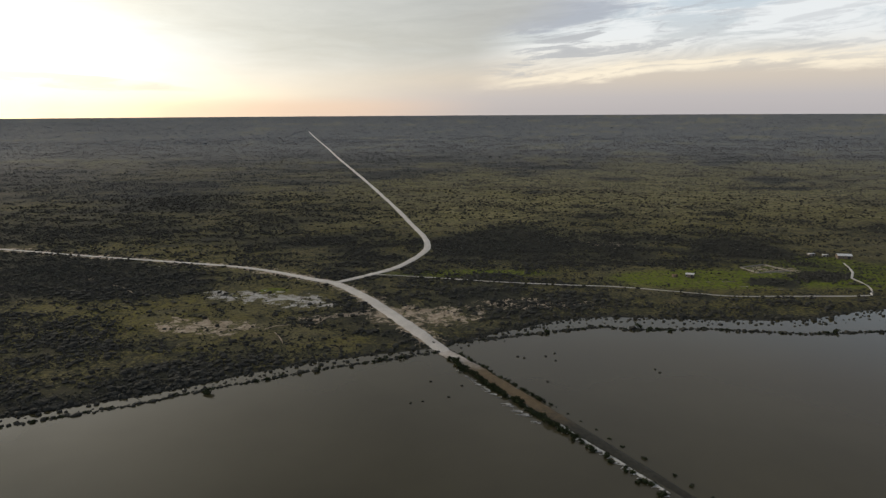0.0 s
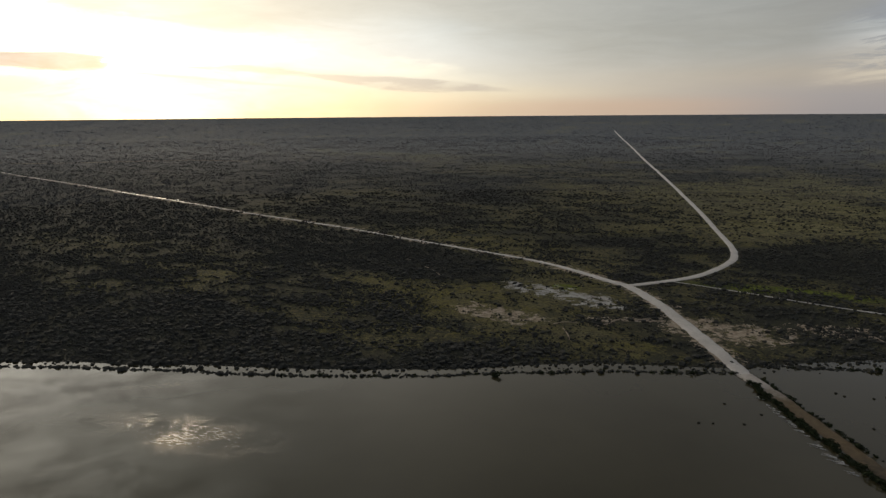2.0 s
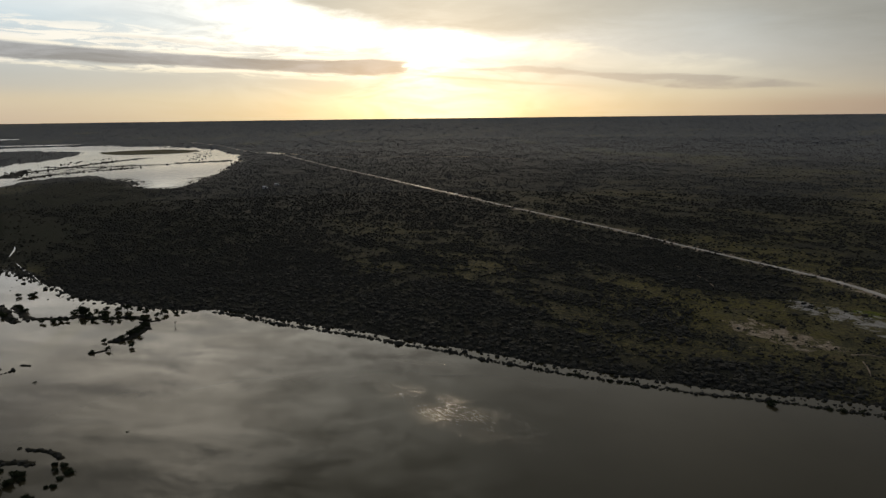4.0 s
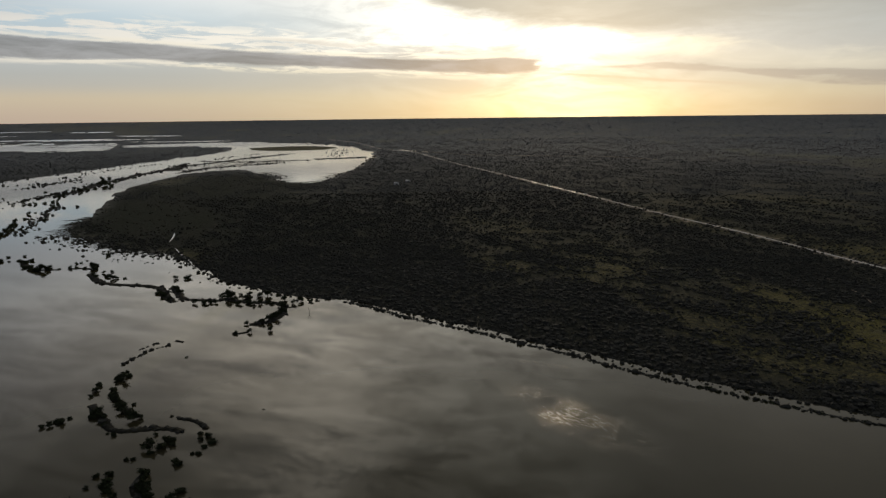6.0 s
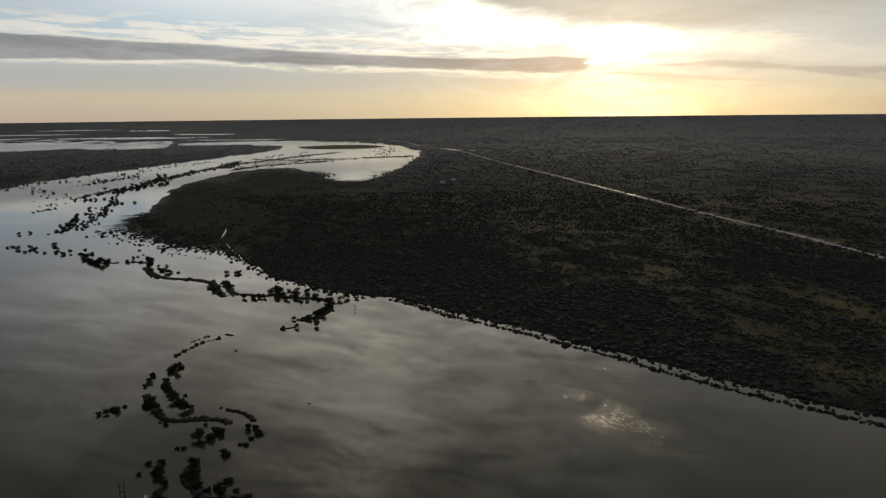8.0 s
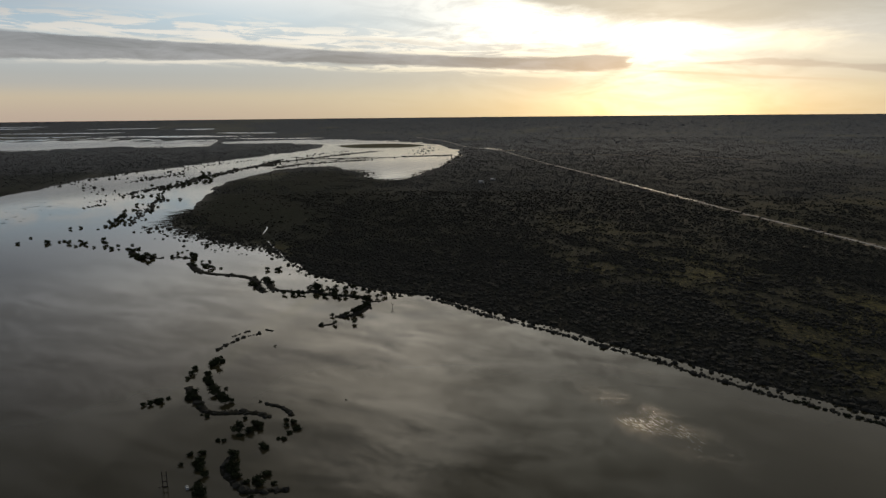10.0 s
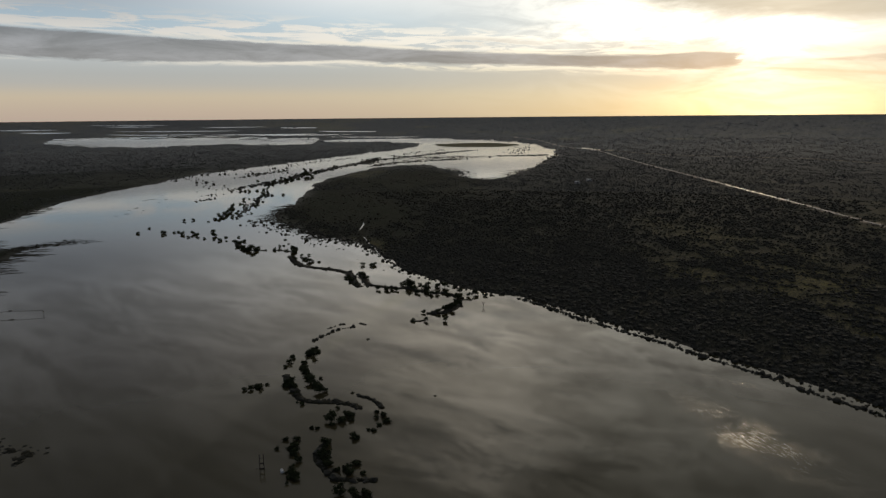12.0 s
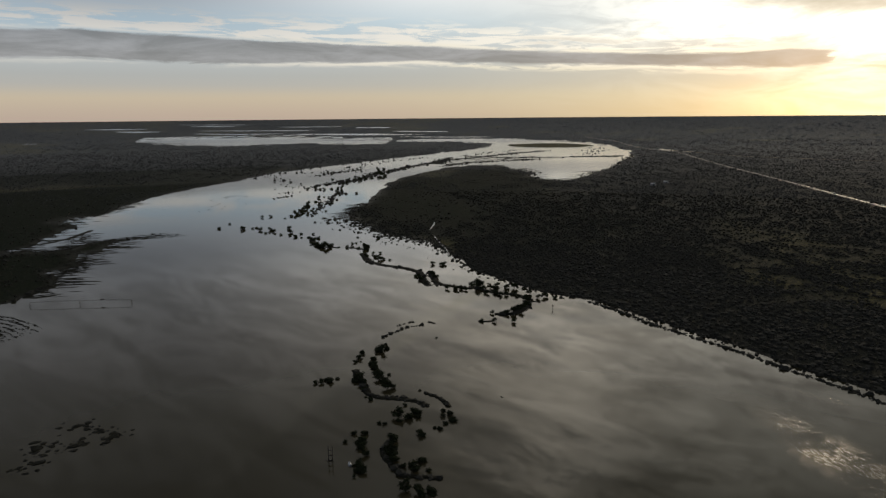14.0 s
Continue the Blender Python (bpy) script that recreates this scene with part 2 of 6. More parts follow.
    # the long grey bank south of the sun and a few thin streaks north of it
    ripple = n.noise(n.xyz(n.math("MULTIPLY", az, 0.16), n.math("MULTIPLY", el, 1.1), 3.0), 1.0, 8.0, 0.68, 0.3)
    ripple = n.math("MULTIPLY", n.math("SUBTRACT", ripple, 0.5), 1.3)
    fray = n.math("MULTIPLY", n.math("SUBTRACT", torn_west, 0.5), 1.1)
    inside = n.math("ADD", n.math("MINIMUM", n.math("MULTIPLY", over, -1.0), n.math("MULTIPLY", under, -1.0)), n.math("MULTIPLY", fray, n.math("ADD", 0.55, n.math("MULTIPLY", n.step(az, 80.0, 110.0), 0.3))))
    inside = n.math("MULTIPLY", inside, n.math("MULTIPLY", n.step(n.math("ADD", az, n.math("MULTIPLY", fray, 2.5)), 50.9, 51.6), n.math("SUBTRACT", 1.0, n.step(az, 122.0, 150.0))))
    bank = n.math("MULTIPLY", n.step(inside, -0.02, 0.22), n.step(az, 49.8, 52.0))
    rim = n.math("MULTIPLY", n.math("MULTIPLY", n.step(inside, -0.34, -0.04), n.math("SUBTRACT", 1.0, bank)), n.step(wisps, 0.42, 0.52))
    rim = n.math("MULTIPLY", rim, n.math("MULTIPLY", n.step(az, 52.0, 55.0), n.math("SUBTRACT", 1.0, n.math("MULTIPLY", n.step(az, 84.0, 104.0), 0.7))))
    veil = n.mix(n.math("MULTIPLY", rim, 0.8), veil, n.mix(near_sun, (2.0, 1.86, 1.62), (2.6, 2.4, 1.9)))
    under_lit = n.math("MULTIPLY", n.math("MULTIPLY", n.step(under, 0.05, 0.25), n.math("SUBTRACT", 1.0, n.step(under, 0.3, 0.65))), n.math("MULTIPLY", n.step(az, 53.0, 57.0), n.math("SUBTRACT", 1.0, n.step(az, 74.0, 88.0))))
    veil = n.mix(n.math("MULTIPLY", n.math("MULTIPLY", under_lit, n.step(torn_west, 0.46, 0.55)), 0.75), veil, (2.1, 1.95, 1.55))
    grey = n.math("ADD", 0.72, n.math("MULTIPLY", n.step(wisps, 0.3, 0.72), 0.55))
    bank_colour = n.mix(1.0, n.mix(near_sun, (0.67, 0.675, 0.71), (0.66, 0.67, 0.71)), n.xyz(grey, grey, grey), "MULTIPLY")
    veil = n.mix(n.math("MULTIPLY", bank, 0.9), veil, bank_colour)
    line = n.along(az, [(18, 1.6), (21, 1.85), (25, 2.15), (30, 2.45), (33, 2.7), (37.8, 3.3), (41.5, 3.6), (48, 3.58), (50, 3.5)], 18, 50, 5.0)
    thick = n.along(az, [(18, 0.05), (21, 0.25), (25, 0.52), (30, 0.62), (33, 0.46), (36, 0.16), (38, 0.26), (42, 0.32), (46, 0.12), (48, 0.02), (50, 0.0)], 18, 50, 1.0)
    inside = n.math("SUBTRACT", thick, n.math("ABSOLUTE", n.math("SUBTRACT", el, n.math("ADD", line, n.math("MULTIPLY", ripple, 0.5)))))
    thin = n.math("MULTIPLY", n.math("MULTIPLY", n.step(inside, -0.06, 0.16), n.math("ADD", 0.35, n.math("MULTIPLY", n.step(wisps, 0.38, 0.54), 0.65))), n.math("MULTIPLY", n.step(az, 18.0, 23.0), n.math("SUBTRACT", 1.0, n.step(az, 44.0, 48.5))))
    veil = n.mix(n.math("MULTIPLY", thin, 0.68), veil, n.mix(near_sun, (0.48, 0.47, 0.48), (0.94, 0.90, 0.85)))
    low_line = n.math("ADD", 2.85, n.math("MULTIPLY", n.math("SUBTRACT", az, 45.7), 0.08))
    inside = n.math("SUBTRACT", 0.11, n.math("ABSOLUTE", n.math("SUBTRACT", el, n.math("ADD", low_line, n.math("MULTIPLY", ripple, 0.35)))))
    low_bar = n.math("MULTIPLY", n.step(inside, -0.06, 0.1), n.math("MULTIPLY", n.step(az, 33.0, 38.0), n.math("SUBTRACT", 1.0, n.step(az, 48.0, 52.0))))
    veil = n.mix(n.math("MULTIPLY", low_bar, 0.7), veil, (1.35, 1.22, 0.98))
    # the sky is darker over the shoulder, away from the sun
    dim = n.math("SUBTRACT", 1.0, n.math("MULTIPLY", n.step(away, 88.0, 130.0), 0.6))
    cool = n.math("POWER", dim, 0.55)
    veil = n.mix(1.0, veil, n.xyz(dim, n.math("POWER", dim, 0.85), cool), "MULTIPLY")
    south = n.math("SUBTRACT", 1.0, n.math("MULTIPLY", n.math("MULTIPLY", n.step(az, 77.0, 106.0), n.step(el, 4.0, 11.0)), 0.74))
    veil = n.mix(1.0, veil, n.xyz(south, n.math("POWER", south, 0.95), n.math("POWER", south, 0.84)), "MULTIPLY")
    # torn high cloud in the west, light and dark
    torn_high = n.math("ADD", 1.0, n.math("MULTIPLY", n.math("MULTIPLY", high, n.step(az, 20.0, 60.0)), n.math("SUBTRACT", n.math("MULTIPLY", n.step(n.noise(drawn, 5.0, 12.0, 0.74, 0.7), 0.38, 0.62), 0.44), 0.21)))
    veil = n.mix(1.0, veil, n.xyz(torn_high, torn_high, torn_high), "MULTIPLY")
    # a heavy dark cloud high in the west, with a bright break under it
    swell = n.math("MULTIPLY", n.math("SUBTRACT", n.noise(drawn, 3.0, 6.0, 0.6), 0.5), 1.6)
    for c_az, c_el, r_az, r_el, gain in ((58.0, 33.0, 13.0, 8.0, -0.42), (71.0, 24.0, 8.0, 9.0, 0.20), (90.0, 27.0, 13.0, 7.0, -0.16)):
        u = n.math("DIVIDE", n.math("SUBTRACT", az, c_az), r_az)
        v = n.math("DIVIDE", n.math("SUBTRACT", el, c_el), r_el)
        body = n.math("SUBTRACT", 1.0, n.step(n.math("ADD", n.math("SQRT", n.math("ADD", n.math("MULTIPLY", u, u), n.math("MULTIPLY", v, v))), swell), 0.35, 1.15))
        tone = n.math("ADD", 1.0, n.math("MULTIPLY", body, gain))
        veil = n.mix(1.0, veil, n.xyz(tone, tone, tone), "MULTIPLY")
    thick_deck = n.math("MULTIPLY", n.math("MULTIPLY", n.step(az, -8.0, 8.0), n.math("SUBTRACT", 1.0, n.step(az, 16.0, 34.0))), n.step(el, 12.0, 18.0))
    thick_deck = n.math("SUBTRACT", 1.0, n.math("MULTIPLY", thick_deck, 0.3))
    veil = n.mix(1.0, veil, n.xyz(thick_deck, thick_deck, thick_deck), "MULTIPLY")
    air = n.add("ShaderNodeBackground", Color=sky.outputs[0], Strength=0.02)
    haze = n.add("ShaderNodeBackground", Color=veil, Strength=1.0)
    both = n.add("ShaderNodeAddShader", i0=air.outputs[0], i1=haze.outputs[0])
    n.put(out, "Surface", both.outputs[0])


evening_sky()
sun = new("sun", bpy.data.lights.new("sun", "SUN"))
sun.data.energy, sun.data.angle, sun.data.color = 1.2, radians(4.0), (1.0, 0.80, 0.55)
sun.matrix_world = look((0, 0, 300), Vector((0, 0, 300)) - heading_vector(SUN_AZ, SUN_EL))

# ---------------------------------------------------------------- the lie of the land
FAR = 2450.0           # beyond FAR the plain is bent up so its rim fits the camera's sky line
TAU = 2 * math.pi


def value_noise(x, y, seed):
    xi, yi = np.floor(x).astype(np.int64), np.floor(y).astype(np.int64)
    fx, fy = x - xi, y - yi
    fx, fy = fx * fx * (3 - 2 * fx), fy * fy * (3 - 2 * fy)

    def corner(a, b):
        h = (a * 374761393 + b * 668265263 + seed * 1274126177) & 0x7FFFFFFF
        h = ((h ^ (h >> 13)) * 1274126177) & 0x7FFFFFFF
        return ((h ^ (h >> 16)) & 0xFFFF) / 65535.0

    top = corner(xi, yi) * (1 - fx) + corner(xi + 1, yi) * fx
    low = corner(xi, yi + 1) * (1 - fx) + corner(xi + 1, yi + 1) * fx
    return top * (1 - fy) + low * fy


def fbm(x, y, size, octaves=4, seed=0, rough=0.5):
    """Noise from 0 to 1 whose largest waves are size metres."""
    total, weight, amp = 0.0, 0.0, 1.0
    for k in range(octaves):
        s = 2.0 ** k / size
        total = total + amp * value_noise(x * s + 17.3 * k, y * s - 9.1 * k, seed + k)
        weight += amp
        amp *= rough
    return total / weight


def curve(points, closed=False, step=6):
    """A smooth line through the points."""
    p = np.array(points, float)
    m = len(p)
    out = []
    for i in range(m if closed else m - 1):
        if closed:
            a, b, c, d = p[(i - 1) % m], p[i], p[(i + 1) % m], p[(i + 2) % m]
        else:
            a, b, c, d = p[max(i - 1, 0)], p[i], p[i + 1], p[min(i + 2, m - 1)]
        for k in range(step):
            u = k / step
            out.append(b + 0.5 * u * (c - a + u * (2 * a - 5 * b + 4 * c - d + u * (3 * (b - c) + d - a))))
    if not closed:
        out.append(p[-1])
    return np.array(out)


def line_distance(x, y, line, closed=False):
    """Distance from each place to a line; also how far along it, 0 to 1."""
    best, where = np.full(x.shape, 1e18), np.zeros(x.shape)
    m = len(line)
    for i in range(m if closed else m - 1):
        (ax, ay), (bx, by) = line[i], line[(i + 1) % m]
        dx, dy = bx - ax, by - ay
        u = np.clip(((x - ax) * dx + (y - ay) * dy) / (dx * dx + dy * dy + 1e-9), 0, 1)
        d = (x - ax - u * dx) ** 2 + (y - ay - u * dy) ** 2
        closer = d < best
        best = np.where(closer, d, best)
        where = np.where(closer, (i + u) / m, where)
    return np.sqrt(best), where


def area(x, y, outline):
    """Signed distance to an outline, positive inside."""
    inside = np.zeros(x.shape, bool)
    m = len(outline)
    for i in range(m):
        (ax, ay), (bx, by) = outline[i], outline[(i + 1) % m]
        if ay == by:
            continue
        cross = ((ay > y) != (by > y)) & (x < (bx - ax) * (y - ay) / (by - ay) + ax)
        inside ^= cross
    d, _ = line_distance(x, y, outline, True)
    return np.where(inside, d, -d)


# shores, in metres from the place under the camera
SHORE_EAST = [(1500, 900), (700, 540), (400, 430), (268, 393), (236, 382), (214, 374), (176, 374), (132, 378), (97, 381), (62, 371), (44, 360), (24, 350), (8, 338)]
SHORE_MID = [(-2, 331), (-12, 327), (-28, 322), (-44, 316), (-62, 309), (-78, 300), (-101, 289), (-128, 273), (-152, 262), (-177, 250), (-198, 242),
             (-221, 234), (-246, 226), (-264, 218), (-292, 208), (-320, 196), (-347, 184), (-375, 175), (-399, 165)]
SHORE_BEND = [(-410, 150), (-430, 136), (-470, 122), (-500, 108), (-553, 99), (-590, 96), (-634, 82), (-673, 59), (-731, 39), (-823, 16), (-926, 42),
              (-1190, 96), (-1350, 155), (-1519, 253), (-1572, 385)]
BAY = [(-1450, 393), (-1339, 408), (-1272, 380), (-1194, 386), (-1171, 429), (-1239, 486), (-1344, 548), (-1421, 612), (-1635, 742), (-1877, 876)]
RIVER_NORTH = [(-2385, 1025), (-2646, 1019), (-2801, 953), (-2930, 836), (-3021, 700), (-3073, 538), (-3097, 384), (-3104, 280)]
RIVER_SOUTH = [(-3022, 273), (-2887, 516), (-2651, 642), (-2316, 488), (-2057, 303), (-1919, 193), (-1708, 42), (-1600, -43), (-1427, -142), (-1332, -165), (-1177, -239),
               (-1000, -281), (-882, -299), (-859, -322), (-816, -303), (-744, -298), (-689, -292), (-653, -304), (-648, -279), (-658, -245), (-692, -226), (-648, -208),
               (-629, -228), (-596, -211), (-573, -216), (-548, -220), (-513, -199), (-490, -205), (-480, -214), (-466, -221), (-400, -330), (-200, -600), (400, -900), (1500, -1000)]
OUTER = 6000.0
MAINLAND = np.vstack([curve(SHORE_EAST + SHORE_MID + SHORE_BEND + BAY + RIVER_NORTH, step=3), [(-3300, 100), (-OUTER, 0), (-OUTER, OUTER), (OUTER, OUTER), (OUTER, 2500)]])
SOUTHLAND = np.vstack([curve(RIVER_SOUTH, step=3), [(OUTER, -1500), (OUTER, -OUTER), (-OUTER, -OUTER), (-OUTER, 600), (-3300, 240)]])
FAR_LAKE = curve([(-3226, -887), (-3400, -794), (-3421, -578), (-3455, -221), (-3285, 49), (-3149, 269), (-2796, 182), (-2913, -101), (-2837, -453), (-2992, -701)], True, 3)

ROAD = curve([(1, 322), (-11, 347), (-29, 383), (-50, 423), (-75, 460), (-97, 476), (-132, 500), (-174, 521), (-247, 543), (-310, 562), (-395, 591), (-495, 618),
              (-574, 638), (-712, 680), (-876, 726), (-1092, 791), (-1383, 872), (-1650, 955), (-1919, 1037), (-2209, 1060), (-2675, 1164), (-2981, 1158)], step=10)
BRANCH = curve([(-79, 463), (-57, 485), (-37, 511), (-21, 553), (-14, 593), (-19, 644), (-33, 711), (-71, 894), (-152, 1254), (-272, 1770), (-468, 2630), (-681, 3467)], step=10)
TRACK = curve([(-53, 489), (-10, 478), (35, 465), (86, 455), (123, 448), (165, 432), (191, 423), (228, 422), (276, 422), (284, 428), (292, 442), (295, 458), (296, 469), (308, 489), (318, 517)], step=8)
CAUSEWAY = curve([(1, 322), (13.5, 303), (33, 269), (46.5, 246), (59.5, 223), (72.5, 200), (88, 172), (106, 135), (135, 80), (190, -20)], step=8)


def profile(r):
    return np.where(r > FAR, 120.0 * ((r - FAR) / FAR) ** 2, 0.0)


def shore_distance(x, y):
    """Metres inland from the water's edge, negative out in the water."""
    r = np.hypot(x, y)
    ragged = np.clip(r / 120, 1.0, 22.0) * (1 + 1.6 * ((x < -440) & (y < -140) & (r < 1000)))
    d = np.maximum(area(x, y, MAINLAND), area(x, y, SOUTHLAND))
    d = np.minimum(d, -area(x, y, FAR_LAKE))
    d = d + (fbm(x, y, 38, 4, 5) - 0.5) * 2.2 * ragged + (fbm(x, y, 160, 2, 9) - 0.5) * 0.8 * ragged
    d = d + (fbm(x, y, 15, 3, 15) - 0.5) * np.clip((r - 430) / 22, 0, 16)
    return d


def land_height(x, y):
    d = shore_distance(x, y)
    h = np.clip(d * 0.05, -1.5, 0.4) + np.clip(d / 60, 0, 1) * (fbm(x, y, 90, 3, 21) - 0.5) * 0.7
    return h, d

# ---------------------------------------------------------------- materials
def material(name):
    m = bpy.data.materials.new(name)
    m.use_nodes = True
    n = Nodes(m.node_tree)
    out = n.add("ShaderNodeOutputMaterial")
    bsdf = n.add("ShaderNodeBsdfPrincipled")
    n.put(out, "Surface", bsdf.outputs[0])
    return m, n, bsdf


def plain_material(name, colour, rough=0.8, metal=0.0, grain=3.0, spread=0.25, bump=0.0):
    """A surface of one colour with stains at two scales."""
    m, n, bsdf = material(name)
    at = n.add("ShaderNodeNewGeometry").outputs["Position"]
    fine, broad = n.noise(at, grain, 5.0, 0.6), n.noise(at, grain * 0.13, 3.0)
    k = n.math("ADD", n.math("MULTIPLY", fine, 0.6), n.math("MULTIPLY", broad, 0.4))
    dark = tuple(c * (1 - spread) for c in colour)
    light = tuple(min(c * (1 + spread), 0.95) for c in colour)
    n.put(bsdf, "Base Color", n.mix(n.step(k, 0.35, 0.65), dark, light))
    n.put(bsdf, "Roughness", rough)
    n.put(bsdf, "Metallic", metal)
    if bump:
        b = n.add("ShaderNodeBump", Strength=bump, Distance=0.05, Height=fine)
        n.put(bsdf, "Normal", b.outputs[0])
    return m


def leaf_material(name, dark, light, per_island=True, sheen=0.02):
    m, n, bsdf = material(name)
    geo = n.add("ShaderNodeNewGeometry")
    pick = geo.outputs["Random Per Island"] if per_island else n.add("ShaderNodeObjectInfo").outputs["Random"]
    fine = n.noise(geo.outputs["Position"], 0.8, 4.0, 0.65)
    k = n.math("ADD", n.math("MULTIPLY", pick, 0.55), n.math("MULTIPLY", n.step(fine, 0.3, 0.7), 0.45))
    n.put(bsdf, "Base Color", n.mix(k, dark, light))
    n.put(bsdf, "Roughness", 0.9)
    n.put(bsdf, "Sheen Weight", sheen)
    n.put(bsdf, "Sheen Tint", (0.75, 0.82, 1.0, 1.0))
    n.put(bsdf, "Specular IOR Level", 0.06)
    b = n.add("ShaderNodeBump", Strength=0.5, Distance=0.3, Height=n.noise(geo.outputs["Position"], 1.9, 3.0, 0.7))
    n.put(bsdf, "Normal", b.outputs[0])
    return m


def ground_material():
    m, n, bsdf = material("veld_ground")
    at = n.add("ShaderNodeNewGeometry").outputs["Position"]

    def mask(name):
        node = n.add("ShaderNodeAttribute")
        node.attribute_name = name
        return node.outputs["Fac"]

    tuft = n.noise(at, 0.9, 4.0, 0.7)
    patch = n.noise(at, 0.045, 6.0, 0.62)
    wide = n.noise(at, 0.006, 4.0, 0.55)
    dry = n.mix(n.step(tuft, 0.3, 0.7), (0.080, 0.073, 0.036), (0.172, 0.153, 0.078))
    green = n.mix(n.step(tuft, 0.3, 0.7), (0.078, 0.069, 0.016), (0.180, 0.160, 0.036))
    grass = n.mix(n.step(n.math("ADD", n.math("MULTIPLY", patch, 0.5), n.math("MULTIPLY", wide, 0.5)), 0.38, 0.62), dry, green)
    grass = n.mix(n.step(mask("lawn"), 0.25, 0.75), grass, n.mix(n.step(tuft, 0.3, 0.7), (0.090, 0.118, 0.008), (0.174, 0.208, 0.014)))
    mottle = n.noise(at, 0.21, 5.0, 0.7)
    grass = n.mix(n.step(mottle, 0.5, 0.7), grass, n.mix(tuft, (0.040, 0.039, 0.022), (0.080, 0.073, 0.042)))
    grass = n.mix(n.math("MULTIPLY", n.math("MULTIPLY", mask("dry"), n.math("SUBTRACT", 1.0, mask("far"))), n.step(n.math("ADD", n.math("MULTIPLY", n.noise(at, 0.03, 6.0, 0.7), 0.5), n.math("MULTIPLY", n.noise(at, 0.11, 6.0, 0.72, 0.3), 0.5)), 0.42, 0.56)), grass, n.mix(n.step(mottle, 0.35, 0.65), (0.215, 0.196, 0.078), (0.345, 0.300, 0.140)))
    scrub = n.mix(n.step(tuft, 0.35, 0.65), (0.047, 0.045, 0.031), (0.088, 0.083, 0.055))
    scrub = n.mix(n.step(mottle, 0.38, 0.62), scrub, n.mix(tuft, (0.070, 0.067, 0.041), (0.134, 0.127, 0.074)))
    # dense bush: low scrub cover, with its shade put into the ground colour
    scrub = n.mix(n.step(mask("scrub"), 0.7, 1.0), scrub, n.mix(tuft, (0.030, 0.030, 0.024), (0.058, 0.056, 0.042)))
    # haze painted into the ground: paler and bluer with distance from the camera
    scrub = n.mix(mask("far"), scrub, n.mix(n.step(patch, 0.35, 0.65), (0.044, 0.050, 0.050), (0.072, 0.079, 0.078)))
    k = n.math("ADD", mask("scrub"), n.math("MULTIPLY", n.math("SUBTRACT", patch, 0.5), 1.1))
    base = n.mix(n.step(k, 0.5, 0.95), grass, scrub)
    base = n.mix(n.step(mask("meadow"), 0.2, 0.6), base, n.mix(n.step(mottle, 0.3, 0.7), (0.010, 0.015, 0.008), (0.021, 0.027, 0.013)))
    base = n.mix(n.math("MULTIPLY", n.step(n.noise(at, 0.27, 5.0, 0.72, 0.4), 0.49, 0.62), n.math("MULTIPLY", n.math("SUBTRACT", 1.0, mask("meadow")), n.math("SUBTRACT", 0.85, n.math("ADD", n.math("MULTIPLY", mask("far"), 0.75), n.math("MULTIPLY", mask("scrub"), 0.4))))), base, n.mix(patch, (0.142, 0.130, 0.038), (0.156, 0.128, 0.064)))
    tracts = n.noise(at, 0.07, 7.0, 0.76, 0.5)
    open_land = n.math("MULTIPLY", n.math("SUBTRACT", 1.0, n.math("MAXIMUM", mask("meadow"), n.step(mask("lawn"), 0.25, 0.75))), n.math("SUBTRACT", 1.0, n.math("MULTIPLY", mask("far"), 0.4)))
    base = n.mix(n.math("MULTIPLY", open_land, n.math("MULTIPLY", n.step(tracts, 0.51, 0.58), 0.6)), base, (0.040, 0.041, 0.026))
    base = n.mix(n.math("MULTIPLY", open_land, n.math("MULTIPLY", n.math("SUBTRACT", 1.0, n.step(tracts, 0.36, 0.44)), 0.5)), base, (0.150, 0.112, 0.062))
    # thickets and bare stretches, tens to hundreds of metres long
    groves = n.math("ADD", n.math("MULTIPLY", n.noise(at, 0.019, 9.0, 0.72, 0.4), 0.75), n.math("MULTIPLY", n.noise(at, 0.004, 3.0, 0.6), 0.25))
    base = n.mix(n.math("MULTIPLY", open_land, n.math("MULTIPLY", n.step(groves, 0.515, 0.59), n.math("SUBTRACT", 0.6, n.math("MULTIPLY", mask("dry"), 0.3)))), base, (0.034, 0.037, 0.029))
    glades = n.noise(at, 0.033, 9.0, 0.74, 0.6)
    base = n.mix(n.math("MULTIPLY", open_land, n.math("MULTIPLY", n.step(glades, 0.56, 0.64), 0.4)), base, (0.165, 0.146, 0.078))
    speck = n.math("ADD", n.noise(at, 0.42, 4.0, 0.7), n.math("MULTIPLY", mask("scrub"), 0.22))
    base = n.mix(n.math("MULTIPLY", n.step(speck, 0.52, 0.62), n.math("SUBTRACT", 0.72, n.math("MULTIPLY", mask("far"), 0.45))), base, (0.026, 0.027, 0.018))
    sand = n.mix(n.step(n.noise(at, 0.35, 6.0, 0.65), 0.35, 0.65), (0.27, 0.205, 0.14), (0.48, 0.40, 0.30))
    s = n.math("ADD", mask("bare"), n.math("MULTIPLY", n.math("SUBTRACT", n.noise(at, 0.11, 9.0, 0.8, 0.5), 0.5), 3.6))
    base = n.mix(n.step(s, 0.48, 0.62), base, sand)
    salt = n.mix(n.step(n.noise(at, 0.2, 6.0, 0.6), 0.35, 0.6), (0.24, 0.22, 0.185), (0.46, 0.44, 0.40))
    p = n.math("ADD", mask("pan"), n.math("MULTIPLY", n.math("SUBTRACT", n.noise(at, 0.10, 9.0, 0.8, 0.5), 0.5), 3.2))
    base = n.mix(n.step(p, 0.5, 0.6), base, salt)
    mud = mask("mud")
